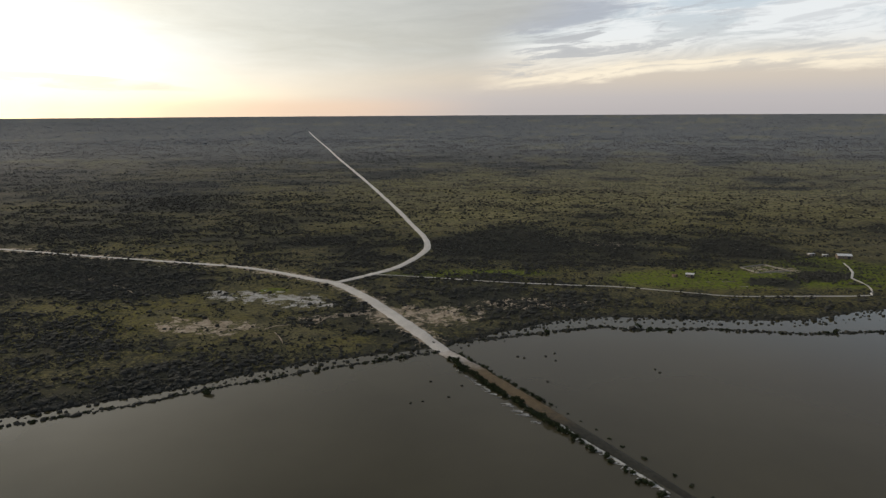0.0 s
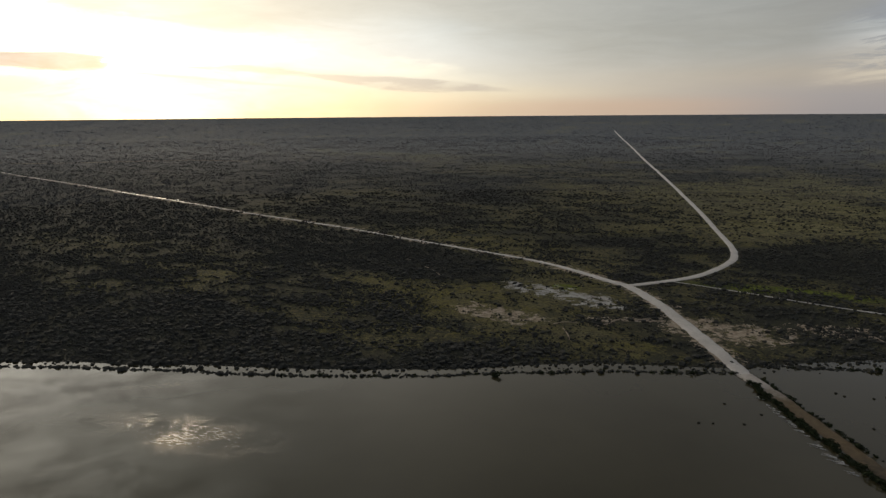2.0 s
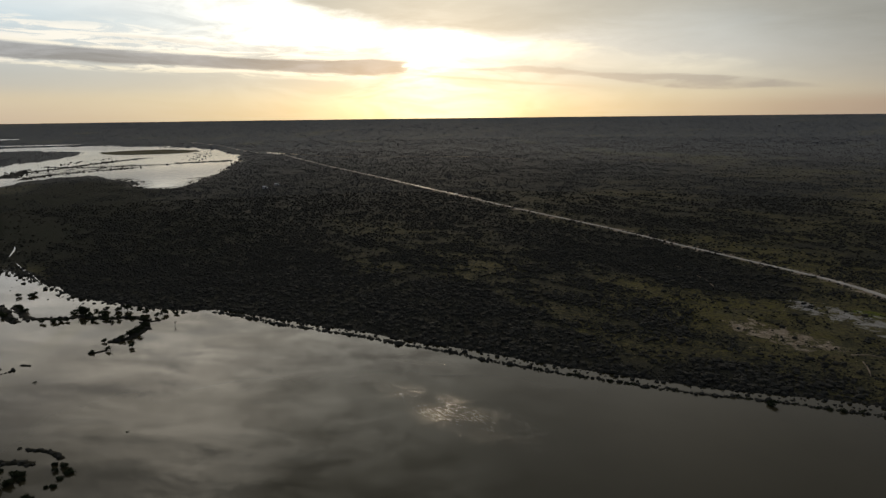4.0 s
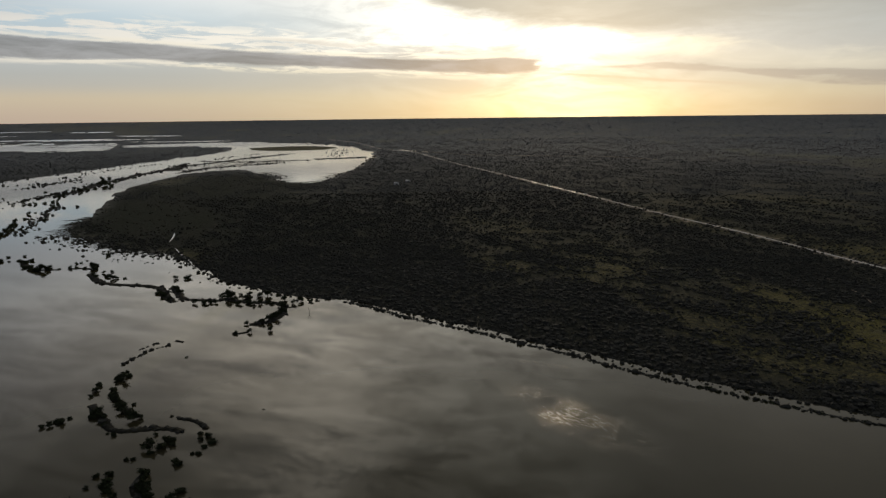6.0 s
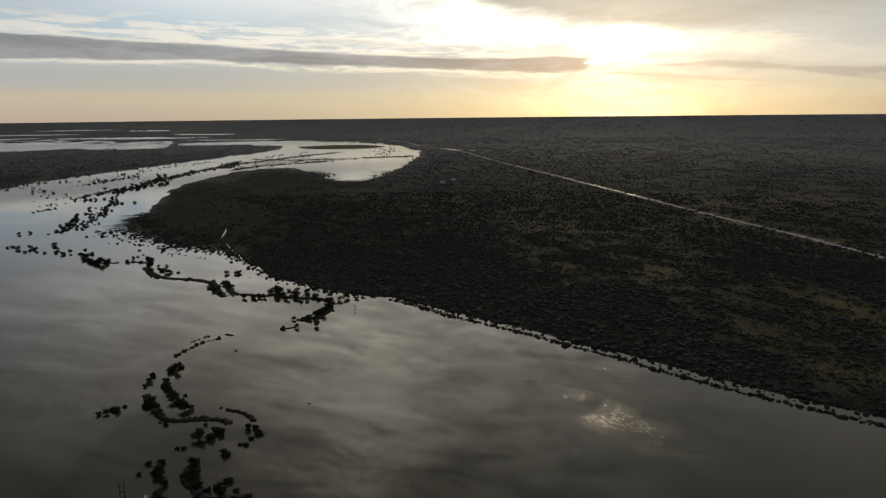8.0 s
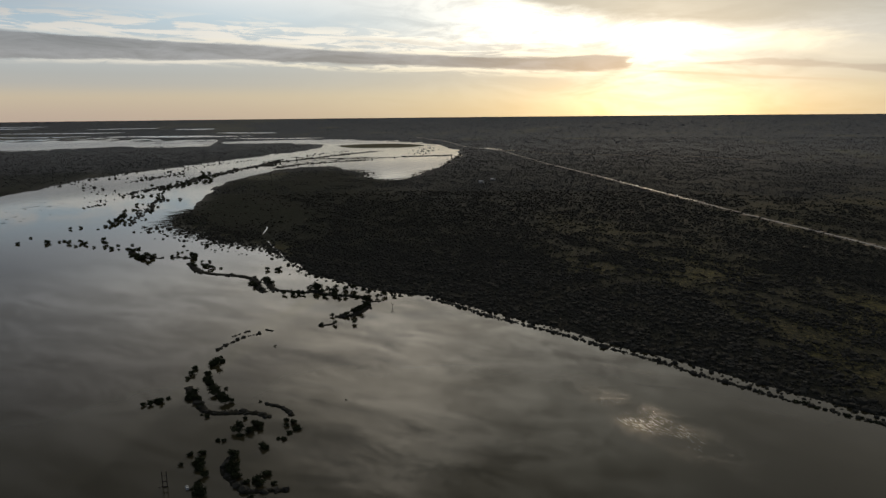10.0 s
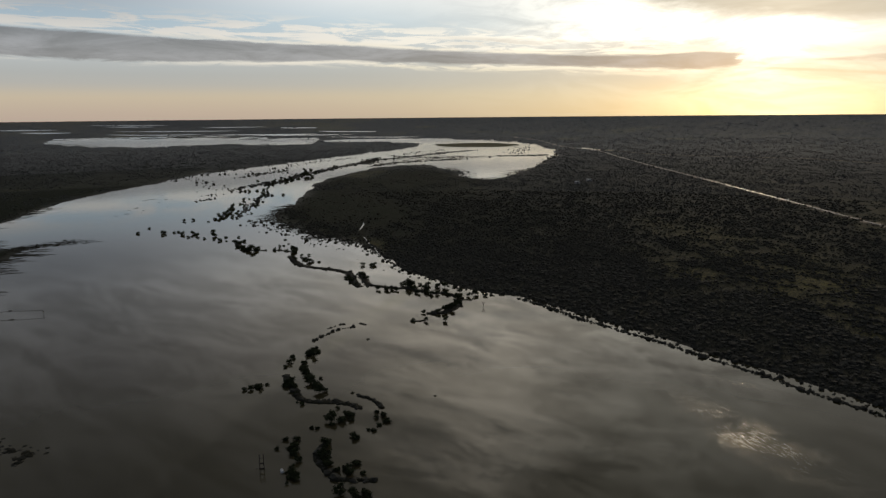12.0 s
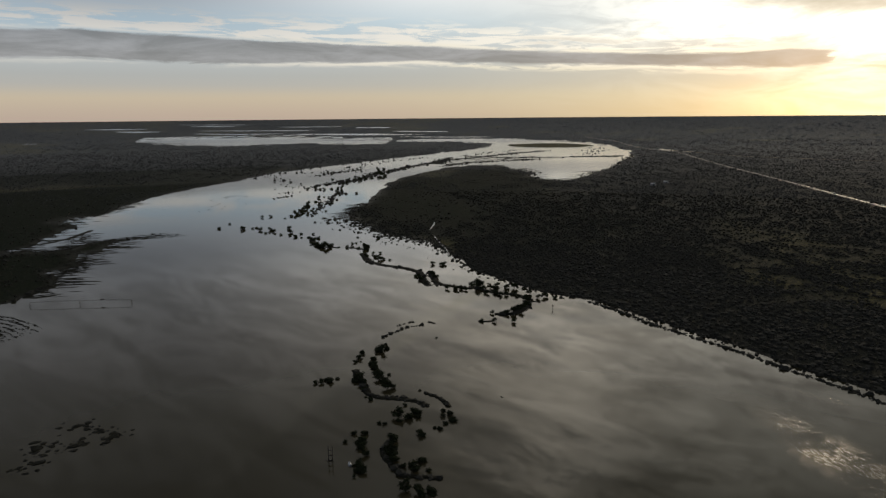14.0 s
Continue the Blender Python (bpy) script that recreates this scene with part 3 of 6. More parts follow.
    base = n.mix(n.math("MULTIPLY", mud, 0.8), base, (0.035, 0.032, 0.022))
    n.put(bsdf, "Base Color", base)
    n.put(bsdf, "Roughness", n.math("SUBTRACT", 0.95, n.math("MULTIPLY", mud, 0.35)))
    n.put(bsdf, "Specular IOR Level", 0.06)
    # sheen rising with distance stands in for haze over the far plain
    n.put(bsdf, "Sheen Weight", n.math("MULTIPLY", n.math("ADD", 0.02, n.math("MULTIPLY", mask("far"), 0.12)), n.math("SUBTRACT", 1.0, mask("meadow"))))
    n.put(bsdf, "Sheen Tint", (0.85, 0.90, 1.0, 1.0))
    b = n.add("ShaderNodeBump", Strength=0.9, Distance=0.5, Height=n.math("ADD", tuft, n.math("MULTIPLY", patch, 2.0)))
    n.put(bsdf, "Normal", b.outputs[0])
    return m


def water_material():
    """Still, silty flood water; one wind-ruffled patch."""
    m, n, bsdf = material("flood_water")
    at = n.add("ShaderNodeNewGeometry").outputs["Position"]
    silt = n.noise(at, 0.012, 4.0, 0.5)
    n.put(bsdf, "Base Color", n.mix(n.step(silt, 0.3, 0.7), (0.046, 0.040, 0.020), (0.062, 0.054, 0.028)))
    x, y, z = n.split(at)
    # cat's paws: a patch of short ripples in torn rows, and a thin line of them off the shore
    rows = n.noise(n.xyz(n.math("ADD", n.math("MULTIPLY", x, 0.16), n.math("MULTIPLY", y, 0.03)), n.math("SUBTRACT", n.math("MULTIPLY", y, 0.85), n.math("MULTIPLY", x, 0.15)), 0.0), 1.9, 5.0, 0.74, 0.4)
    patchy = n.noise(at, 0.06, 4.0, 0.6)

    def oval(cx, cy, rx, ry, turn):
        c, q = math.cos(radians(turn)), math.sin(radians(turn))
        dx, dy = n.math("SUBTRACT", x, cx), n.math("SUBTRACT", y, cy)
        u = n.math("DIVIDE", n.math("ADD", n.math("MULTIPLY", dx, c), n.math("MULTIPLY", dy, q)), rx)
        v = n.math("DIVIDE", n.math("SUBTRACT", n.math("MULTIPLY", dy, c), n.math("MULTIPLY", dx, q)), ry)
        return n.math("SUBTRACT", 1.0, n.step(n.math("SQRT", n.math("ADD", n.math("MULTIPLY", u, u), n.math("MULTIPLY", v, v))), 0.25, 1.15))

    breath = n.math("MAXIMUM", oval(-191, 171, 72, 22, 8), n.math("MULTIPLY", oval(-238, 202, 24, 4, 37), 0.6))
    windy = n.math("MULTIPLY", breath, n.step(n.math("ADD", rows, n.math("MULTIPLY", n.math("SUBTRACT", patchy, 0.5), 0.5)), 0.46, 0.60))
    far_off = n.step(n.math("SQRT", n.math("ADD", n.math("MULTIPLY", x, x), n.math("MULTIPLY", y, y))), 500.0, 1500.0)
    n.put(bsdf, "Roughness", n.math("ADD", n.math("ADD", 0.015, n.math("MULTIPLY", far_off, 0.05)), n.math("MULTIPLY", windy, 0.28)))
    n.put(bsdf, "IOR", 1.33)
    breeze = n.step(n.noise(n.xyz(n.math("ADD", x, n.math("MULTIPLY", y, 0.5)), n.math("MULTIPLY", n.math("SUBTRACT", y, n.math("MULTIPLY", x, 0.5)), 0.22), 0.0), 0.03, 6.0, 0.68, 0.3), 0.42, 0.62)
    fine = n.noise(at, 0.22, 3.0, 0.5)
    chop = n.noise(n.xyz(n.math("ADD", x, n.math("MULTIPLY", y, 0.7)), n.math("MULTIPLY", n.math("SUBTRACT", y, n.math("MULTIPLY", x, 0.7)), 2.2), 0.0), 2.2, 3.0, 0.6)
    height = n.math("ADD", n.math("MULTIPLY", n.math("ADD", fine, n.math("MULTIPLY", n.math("MULTIPLY", breeze, 1.1), n.noise(at, 0.6, 3.0, 0.6))), 0.10), n.math("MULTIPLY", n.math("MULTIPLY", n.math("SUBTRACT", chop, 0.5), windy), 1.65))
    b = n.add("ShaderNodeBump", Strength=0.14, Distance=0.35, Height=height)
    n.put(bsdf, "Normal", b.outputs[0])
    return m


def gravel_material(name, light, dark, rough=0.9, gloss=0.15):
    m, n, bsdf = material(name)
    at = n.add("ShaderNodeNewGeometry").outputs["Position"]
    k = n.math("ADD", n.math("MULTIPLY", n.noise(at, 0.9, 5.0, 0.65), 0.5), n.math("MULTIPLY", n.noise(at, 0.07, 4.0), 0.5))
    n.put(bsdf, "Base Color", n.mix(n.step(k, 0.38, 0.62), dark, light))
    n.put(bsdf, "Roughness", rough)
    n.put(bsdf, "Specular IOR Level", gloss)
    n.put(bsdf, "Normal", n.add("ShaderNodeBump", Strength=0.25, Distance=0.1, Height=n.noise(at, 3.0, 4.0, 0.7)).outputs[0])
    return m


GROUND, WATER = ground_material(), water_material()
GRAVEL = gravel_material("pale_gravel", (0.60, 0.545, 0.475), (0.44, 0.395, 0.34), 0.42, 0.7)


def overflow_material():
    """The causeway: pale gravel at its head, then brown silty water running over it, then dark wet stone."""
    m, n, bsdf = material("overflowed_gravel")
    at = n.add("ShaderNodeNewGeometry").outputs["Position"]
    x, y, z = n.split(at)
    blur = n.math("MULTIPLY", n.math("SUBTRACT", n.noise(at, 0.12, 6.0, 0.7), 0.5), 30.0)
    y = n.math("ADD", y, blur)
    wet, deep = n.math("SUBTRACT", 1.0, n.step(y, 292.0, 318.0)), n.math("SUBTRACT", 1.0, n.step(y, 236.0, 262.0))
    grain = n.step(n.noise(at, 0.5, 6.0, 0.7), 0.35, 0.65)
    pale = n.mix(grain, (0.42, 0.37, 0.31), (0.58, 0.52, 0.45))
    brown = n.mix(grain, (0.120, 0.082, 0.042), (0.170, 0.118, 0.060))
    dark = n.mix(grain, (0.020, 0.019, 0.013), (0.046, 0.042, 0.028))
    n.put(bsdf, "Base Color", n.mix(deep, n.mix(wet, pale, brown), dark))
    n.put(bsdf, "Roughness", n.math("SUBTRACT", 0.85, n.math("MULTIPLY", wet, 0.2)))
    n.put(bsdf, "Specular IOR Level", 0.2)
    n.put(bsdf, "Normal", n.add("ShaderNodeBump", Strength=0.3, Distance=0.1, Height=n.noise(at, 1.2, 4.0, 0.7)).outputs[0])
    return m


WET_GRAVEL = overflow_material()
SCRUB = leaf_material("scrub_leaves", (0.035, 0.035, 0.030), (0.076, 0.073, 0.059))
# haze painted into both far leaf colours: paler, bluer, with more sheen
HAZED_SCRUB = leaf_material("hazed_scrub_leaves", (0.040, 0.041, 0.040), (0.078, 0.079, 0.074), True, 0.06)
HAZED_WOODLAND = leaf_material("hazed_woodland_leaves", (0.056, 0.068, 0.078), (0.090, 0.104, 0.114), True, 0.12)
LEAF = leaf_material("tree_leaves", (0.020, 0.026, 0.012), (0.052, 0.062, 0.028))
BARK = plain_material("bark", (0.09, 0.075, 0.06), 0.9, 0, 2.0, 0.35, 0.5)


# ---------------------------------------------------------------- meshes from arrays
def mesh_arrays(name, verts, faces, mat, smooth=False):
    """A mesh object from arrays of places and equal-sided faces."""
    me = bpy.data.meshes.new(name)
    verts, faces = np.asarray(verts, np.float32), np.asarray(faces, np.int32)
    count, sides = faces.shape
    me.vertices.add(len(verts))
    me.vertices.foreach_set("co", verts.ravel())
    me.loops.add(count * sides)
    me.loops.foreach_set("vertex_index", faces.ravel())
    me.polygons.add(count)
    me.polygons.foreach_set("loop_start", np.arange(0, count * sides, sides, dtype=np.int32))
    me.polygons.foreach_set("use_smooth", np.full(count, smooth))
    me.materials.append(mat)
    me.update(calc_edges=True)
    return me


def grid_faces(rows, cols, wrap):
    i, j = np.meshgrid(np.arange(rows - 1), np.arange(cols if wrap else cols - 1), indexing="ij")
    k = (j + 1) % cols
    return np.stack([i * cols + j, i * cols + k, (i + 1) * cols + k, (i + 1) * cols + j], -1).reshape(-1, 4)


def rings(near, rows):
    """Radii that spread out with distance, to the sky line."""
    s = np.linspace(1 / near, 0.0055 / 120, rows)
    r = 1 / s
    return np.where(r > FAR, 2 * FAR - FAR * FAR / r, r)


def headings(fine, coarse):
    """Directions all round: closely spaced where the plain is open to view, wide apart behind."""
    a = np.arange(-40.0, 120.0, fine)
    b = np.arange(120.0, 320.0, coarse)
    return np.radians(np.concatenate([a, b]))


def make_ground():
    r = np.concatenate([[0.5, 40.0, 90.0], rings(140.0, 320)])
    a = headings(0.215, 2.5)
    R, A = np.meshgrid(r, a, indexing="ij")
    x, y = -np.sin(A) * R, np.cos(A) * R
    h, d = land_height(x.ravel(), y.ravel())
    x, y = x.ravel(), y.ravel()
    rr = np.hypot(x, y)
    way, along = line_distance(x, y, CAUSEWAY)
    crest = np.interp(along, [0, 0.08, 0.2, 0.4, 0.6, 1.0], [0.45, 0.3, 0.05, -0.1, -0.3, -1.2])
    bank = crest - 0.1 - np.maximum(way - 4.0, 0) * 0.4
    h = np.maximum(h, np.where(way < 16, bank, -2))
    z = h + profile(rr)
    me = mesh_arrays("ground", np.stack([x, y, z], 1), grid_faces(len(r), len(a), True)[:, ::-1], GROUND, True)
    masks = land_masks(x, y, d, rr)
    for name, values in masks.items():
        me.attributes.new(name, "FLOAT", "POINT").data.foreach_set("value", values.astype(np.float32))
    return tagged(new("ground", me), "flat bushveld plain of olive grass and bare soil", "ground", kind="structure")


def blob(x, y, cx, cy, rx, ry, turn=0.0):
    """1 in the middle of an oval, 0 at its edge and past it."""
    c, s = math.cos(radians(turn)), math.sin(radians(turn))
    u, v = (x - cx) * c + (y - cy) * s, -(x - cx) * s + (y - cy) * c
    return np.clip(1 - np.sqrt((u / rx) ** 2 + (v / ry) ** 2), 0, 1)


def scrub_cover(x, y):
    """How thick the bush stands, 0 to 1."""
    west = np.clip((-250 - x) / 250, 0, 1)
    k = 0.34 + 0.12 * west + (fbm(x, y, 190, 6, 31, 0.72) - 0.5) * (2.9 - 1.3 * west) + (fbm(x, y, 900, 2, 41) - 0.5) * 0.5
    for cx, cy, rx, ry, turn, gain in THICKETS:
        k = k + blob(x, y, cx, cy, rx, ry, turn) * gain
    # south of the river: bare wet meadow, thin bush, a belt of dense wood, then broken bush
    r = np.hypot(x, y)
    south = (x < -400) & (y < 303 - 0.33 * (x + 2057)) | (y < -350)
    belts = np.interp(r, [0, 1280, 1380, 1580, 1680, 2400, 2650, 4600], [0.0, 0.0, 0.28, 0.22, 1.0, 1.0, 0.3, 0.3])
    k = np.where(south, belts + (fbm(x, y, 420, 4, 93, 0.6) - 0.5) * np.interp(r, [1280, 1380], [0.0, 1.3]), k)
    # a thick belt along the flooded shore
    k = k + np.clip(1.1 - line_distance(x, y, SHORE_MID)[0] / 48, 0, 1) * np.clip((-70 - x) / 70, 0, 0.65)
    return np.clip(k, 0.02, 1)


THICKETS = [(-330, 500, 260, 55, -17, 1.2), (-120, 620, 190, 110, -10, 0.9), (80, 560, 110, 60, 0, 0.3), (55, 605, 74, 79, 0, 1.3), (260, 575, 47, 58, 0, 1.3), (205, 575, 60, 50, 0, -0.8), (520, 640, 200, 70, 5, 0.8), (700, 1100, 1100, 520, 0, -0.25), (-1500, 900, 1500, 800, 0, 0.6), (-700, 330, 620, 330, 0, 0.5), (-290, 520, 170, 42, -20, 1.3), (-70, 325, 90, 34, -20, -0.7), (-260, 420, 160, 60, -15, 0.3), (-260, 270, 140, 35, -25, 0.9),
            (-420, 220, 120, 50, -20, 1.2), (-560, 170, 180, 70, -15, 1.2), (120, 415, 110, 25, -8, 0.2), (-700, 330, 160, 90, 0, 0.6),
            (522, 1033, 103, 30, 0, 1.1), (137, 1000, 40, 40, 0, 1.1), (315, 1197, 77, 60, 0, 1.1), (98, 612, 38, 40, 0, 1.1), (258, 1470, 105, 90, 0, 1.1), (322, 779, 30, 25, 0, 1.1), (575, 1182, 63, 60, 0, 1.1), (174, 855, 30, 22, 0, 1.1),
            (233, 459, 34, 20, 0, 2.6), (277, 472, 30, 22, 0, 2.4), (283, 515, 9, 8, 0, 3.0), (300, 455, 60, 40, 0, -1.5), (190, 470, 110, 45, 0, -1.6), (-120, 430, 90, 50, 0, -1.0), (-5, 385, 50, 45, 0, -0.8), (-600, 420, 120, 80, 20, -0.75), (-175, 388, 120, 34, -14, -0.45), (-80, 348, 80, 32, -20, -0.9), (-240, 405, 80, 22, -14, -0.3), (-430, 300, 60, 40, 0, -0.6), (-330, 330, 80, 40, -20, -0.3), (-190, 335, 110, 36, -22, 0.35), (-130, 318, 70, 20, -24, -0.3),
            (-900, 120, 200, 80, 15, -1.2), (-1150, 230, 260, 120, 20, -0.9), (-1300, 330, 160, 80, 30, -0.9), (-390, 245, 130, 50, -22, 0.7), (-560, 250, 200, 80, -15, 0.7), (-780, 230, 160, 60, -15, 0.7)]


def land_masks(x, y, d, r):
    lawn = np.maximum.reduce([blob(x, y, 190, 470, 100, 42), blob(x, y, 295, 480, 120, 60), blob(x, y, -116, 444, 14, 7) * 1.6,
                              blob(x, y, 20, 490, 90, 18), blob(x, y, 300, 515, 50, 40)])
    pan = np.maximum.reduce([blob(x, y, -130, 430, 46, 22, -8), blob(x, y, -98, 420, 42, 24, -15), blob(x, y, -150, 437, 34, 12), blob(x, y, -84, 407, 34, 9, 5)]) * 0.8
    bare = np.maximum.reduce([blob(x, y, -140, 366, 40, 22, -10), blob(x, y, -118, 364, 22, 12), blob(x, y, -64, 385, 44, 7, 18), blob(x, y, -22, 384, 30, 34), blob(x, y, -2, 386, 40, 28), blob(x, y, 48, 408, 34, 18),
                              blob(x, y, 78, 405, 40, 14) * 0.8, blob(x, y, 250, 495, 30, 20) * 0.9, blob(x, y, 150, 600, 60, 30) * 0.4, blob(x, y, -12, 352, 8, 20, 28)])
    way, _ = line_distance(x, y, ROAD)
    bare = np.maximum(bare, np.clip(1.0 - way / 14, 0, 1) * (way < 14) * 0.75)
    mud = np.clip(1.2 - np.maximum(d, 0) / np.clip(r / 60, 4, 40), 0, 1)
    # far drives the painted haze; scrub also thickens with camera distance to suit its view
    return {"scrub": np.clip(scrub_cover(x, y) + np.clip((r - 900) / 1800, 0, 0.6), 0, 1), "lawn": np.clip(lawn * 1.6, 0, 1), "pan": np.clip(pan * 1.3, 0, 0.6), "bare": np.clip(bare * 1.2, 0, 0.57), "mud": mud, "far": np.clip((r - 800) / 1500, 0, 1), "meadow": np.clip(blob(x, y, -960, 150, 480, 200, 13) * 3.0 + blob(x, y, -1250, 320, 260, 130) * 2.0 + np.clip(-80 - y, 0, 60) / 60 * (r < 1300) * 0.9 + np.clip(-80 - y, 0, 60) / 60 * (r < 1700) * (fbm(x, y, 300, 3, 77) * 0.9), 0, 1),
            "dry": np.clip(blob(x, y, 700, 1150, 1100, 620) * 2.0 + blob(x, y, 60, 800, 260, 160) * 0.8 + blob(x, y, -600, 420, 120, 80) * 0.1, 0, 1)}


def make_water():
    r = np.concatenate([[0.5, 60.0, 120.0], rings(200.0, 360)])
    a = headings(2.5, 5.0)
    R, A = np.meshgrid(r, a, indexing="ij")
    z = profile(R)
    verts = np.stack([-np.sin(A) * R, np.cos(A) * R, z], -1).reshape(-1, 3)
    me = mesh_arrays("flood_water", verts, grid_faces(len(r), len(a), True)[:, ::-1], WATER, True)
    return tagged(new("flood_water", me), "still grey-brown flood water mirroring the evening sky", "water", kind="structure")


def ribbon(name, line, width, mat, lift=0.08, rag=0.12, crown=0.12, seed=0, height=None):
    """A road bed laid along a line, with a crown, sloping shoulders and uneven edges."""
    line = np.asarray(line, float)
    go = np.gradient(line, axis=0)
    go /= np.linalg.norm(go, axis=1)[:, None] + 1e-9
    side = np.stack([-go[:, 1], go[:, 0]], 1)
    rng = np.random.default_rng(seed)
    across = np.array([-0.62, -0.5, -0.25, 0.0, 0.25, 0.5, 0.62])
    drop = np.array([-0.35, -0.02, 0.6, 1.0, 0.6, -0.02, -0.35]) * crown
    drop[[0, -1]] = -0.5
    w = np.reshape(width, (-1, 1)) * (1 + rng.uniform(-rag, rag, (len(line), 2)))
    half = np.where(across < 0, w[:, :1], w[:, 1:])
    x = line[:, :1] + side[:, :1] * across * half
    y = line[:, 1:] + side[:, 1:] * across * half
    if height is None:
        base = np.maximum(land_height(line[:, 0], line[:, 1])[0], 0.25) + 0.12
        base = np.convolve(np.pad(base, 3, "edge"), np.ones(7) / 7, "valid")
    else:
        base = height
    z = base[:, None] + drop + lift + profile(np.hypot(x, y))
    verts = np.stack([x, y, z], -1).reshape(-1, 3)
    me = mesh_arrays(name, verts, grid_faces(len(line), len(across), False), mat, True)
    return new(name, me)


# ---------------------------------------------------------------- the large structure
ground = make_ground()
water = make_water()
road = tagged(ribbon("gravel_road", ROAD, np.interp(np.arange(len(ROAD)), [0, 15, 45, 70, 120], [6.2, 7.6, 6.4, 3.4, 2.3]), GRAVEL, seed=1), "pale graded gravel road through the bush", "road", kind="structure")
branch = tagged(ribbon("branch_road", BRANCH, np.interp(np.arange(len(BRANCH)), [0, 25, 40, 60, 110], [5.0, 5.6, 5.6, 4.8, 6.0]), GRAVEL, seed=2), "pale straight gravel road running to the horizon", "road", kind="structure")
track = tagged(ribbon("farm_track", TRACK, 1.0 + 0.5 * np.sin(np.linspace(0, 9, len(TRACK))) ** 2, GRAVEL, 0.08, 0.4, seed=3), "narrow pale dirt farm track to the homestead", "road", kind="structure")
n_c = len(CAUSEWAY)
fall = np.interp(np.linspace(0, 1, n_c), [0, 0.08, 0.2, 0.4, 0.6, 1.0], [0.55, 0.4, 0.12, 0.05, -0.03, -0.6])
causeway = tagged(ribbon("causeway_road", CAUSEWAY, np.interp(np.linspace(0, 1, n_c), [0, 0.3, 0.5, 1.0], [6.6, 6.2, 4.6, 4.0]), WET_GRAVEL, 0.0, 0.08, 0.1, 4, fall), "muddy causeway road washed over by flood water", "road", kind="structure")


# ---------------------------------------------------------------- bush
def bushes(name, x, y, z, size, tall, mat, sides=6, seed=0):
    """Many low bushes as one mesh: each an uneven dome with a skirt, a shoulder and a ragged top."""
    rng = np.random.default_rng(seed)
    m = len(x)
    a = np.linspace(0, TAU, sides, endpoint=False)[None, :] + rng.uniform(0, TAU, (m, 1))
    low = rng.uniform(0.65, 1.1, (m, sides)) * size[:, None] * 0.5
    mid = rng.uniform(0.55, 1.15, (m, sides)) * size[:, None] * 0.42
    verts = np.empty((m, 2 * sides + 1, 3))
    verts[:, :sides] = np.stack([x[:, None] + np.cos(a) * low, y[:, None] + np.sin(a) * low, np.repeat(z[:, None] - 0.1, sides, 1) + rng.uniform(0, 0.35, (m, sides)) * tall[:, None]], -1)
    b = a + TAU / sides / 2
    verts[:, sides:-1] = np.stack([x[:, None] + np.cos(b) * mid, y[:, None] + np.sin(b) * mid, z[:, None] + tall[:, None] * rng.uniform(0.55, 1.0, (m, sides))], -1)
    verts[:, -1] = np.stack([x + rng.normal(0, 0.1, m) * size, y + rng.normal(0, 0.1, m) * size, z + tall * rng.uniform(0.75, 1.1, m)], -1)
    f = []
    for k in range(sides):
        j = (k + 1) % sides
        f += [(k, j, sides + k), (sides + k, j, sides + j), (sides + k, sides + j, 2 * sides)]
    faces = (np.array(f)[None] + (np.arange(m) * (2 * sides + 1))[:, None, None]).reshape(-1, 3)
    return mesh_arrays(name, verts.reshape(-1, 3), faces, mat, False)


def scatter(count, near, far, seed, even=True, thin=0.1, tuft=13):
    """Random places on land, as thick as the bush stands there, clear of roads and buildings."""
    rng = np.random.default_rng(seed)
    s = np.sqrt(rng.uniform(near ** 2, far ** 2, count)) if even else near * (far / near) ** rng.uniform(0, 1, count)
    a = np.radians(rng.uniform(-40, 118, count))
    x, y = -np.sin(a) * s, np.cos(a) * s
    clump = np.clip((fbm(x * 0.55, y, tuft, 3, 61, 0.6) - 0.47) * 4.5 + 0.58, 0.06, 1.5)
    cover = scrub_cover(x, y)
    clump = np.maximum(clump, (cover - 0.7) * 1.2)
    keep = rng.uniform(0, 1, count) < (thin + cover ** 1.3) * clump
    x, y = x[keep], y[keep]
    h, d = land_height(x, y)
    keep = d > 1.0
    for line, gap, far_gap in ((ROAD, 5.5, 2.0), (BRANCH, 4.6, 4.2), (TRACK, 1.0, 1.0)):
        near, along = line_distance(x, y, line)
        keep &= near > np.interp(along, [0.2, 0.35], [gap, far_gap])
    for cx, cy, rx, ry in CLEARINGS:
        keep &= (blob(x, y, cx, cy, rx, ry) <= 0.05) | (rng.uniform(0, 1, len(x)) < 0.25)
    return x[keep], y[keep], h[keep] + profile(np.hypot(x[keep], y[keep])), rng


CLEARINGS = [(-122, 428, 56, 24), (-10, 388, 40, 34), (-138, 366, 40, 20), (-64, 385, 40, 8), (185, 474, 58, 20), (325, 508, 60, 28), (245, 498, 40, 22), (215, 450, 60, 14), (-900, 110, 200, 70), (-760, -420, 250, 120)]


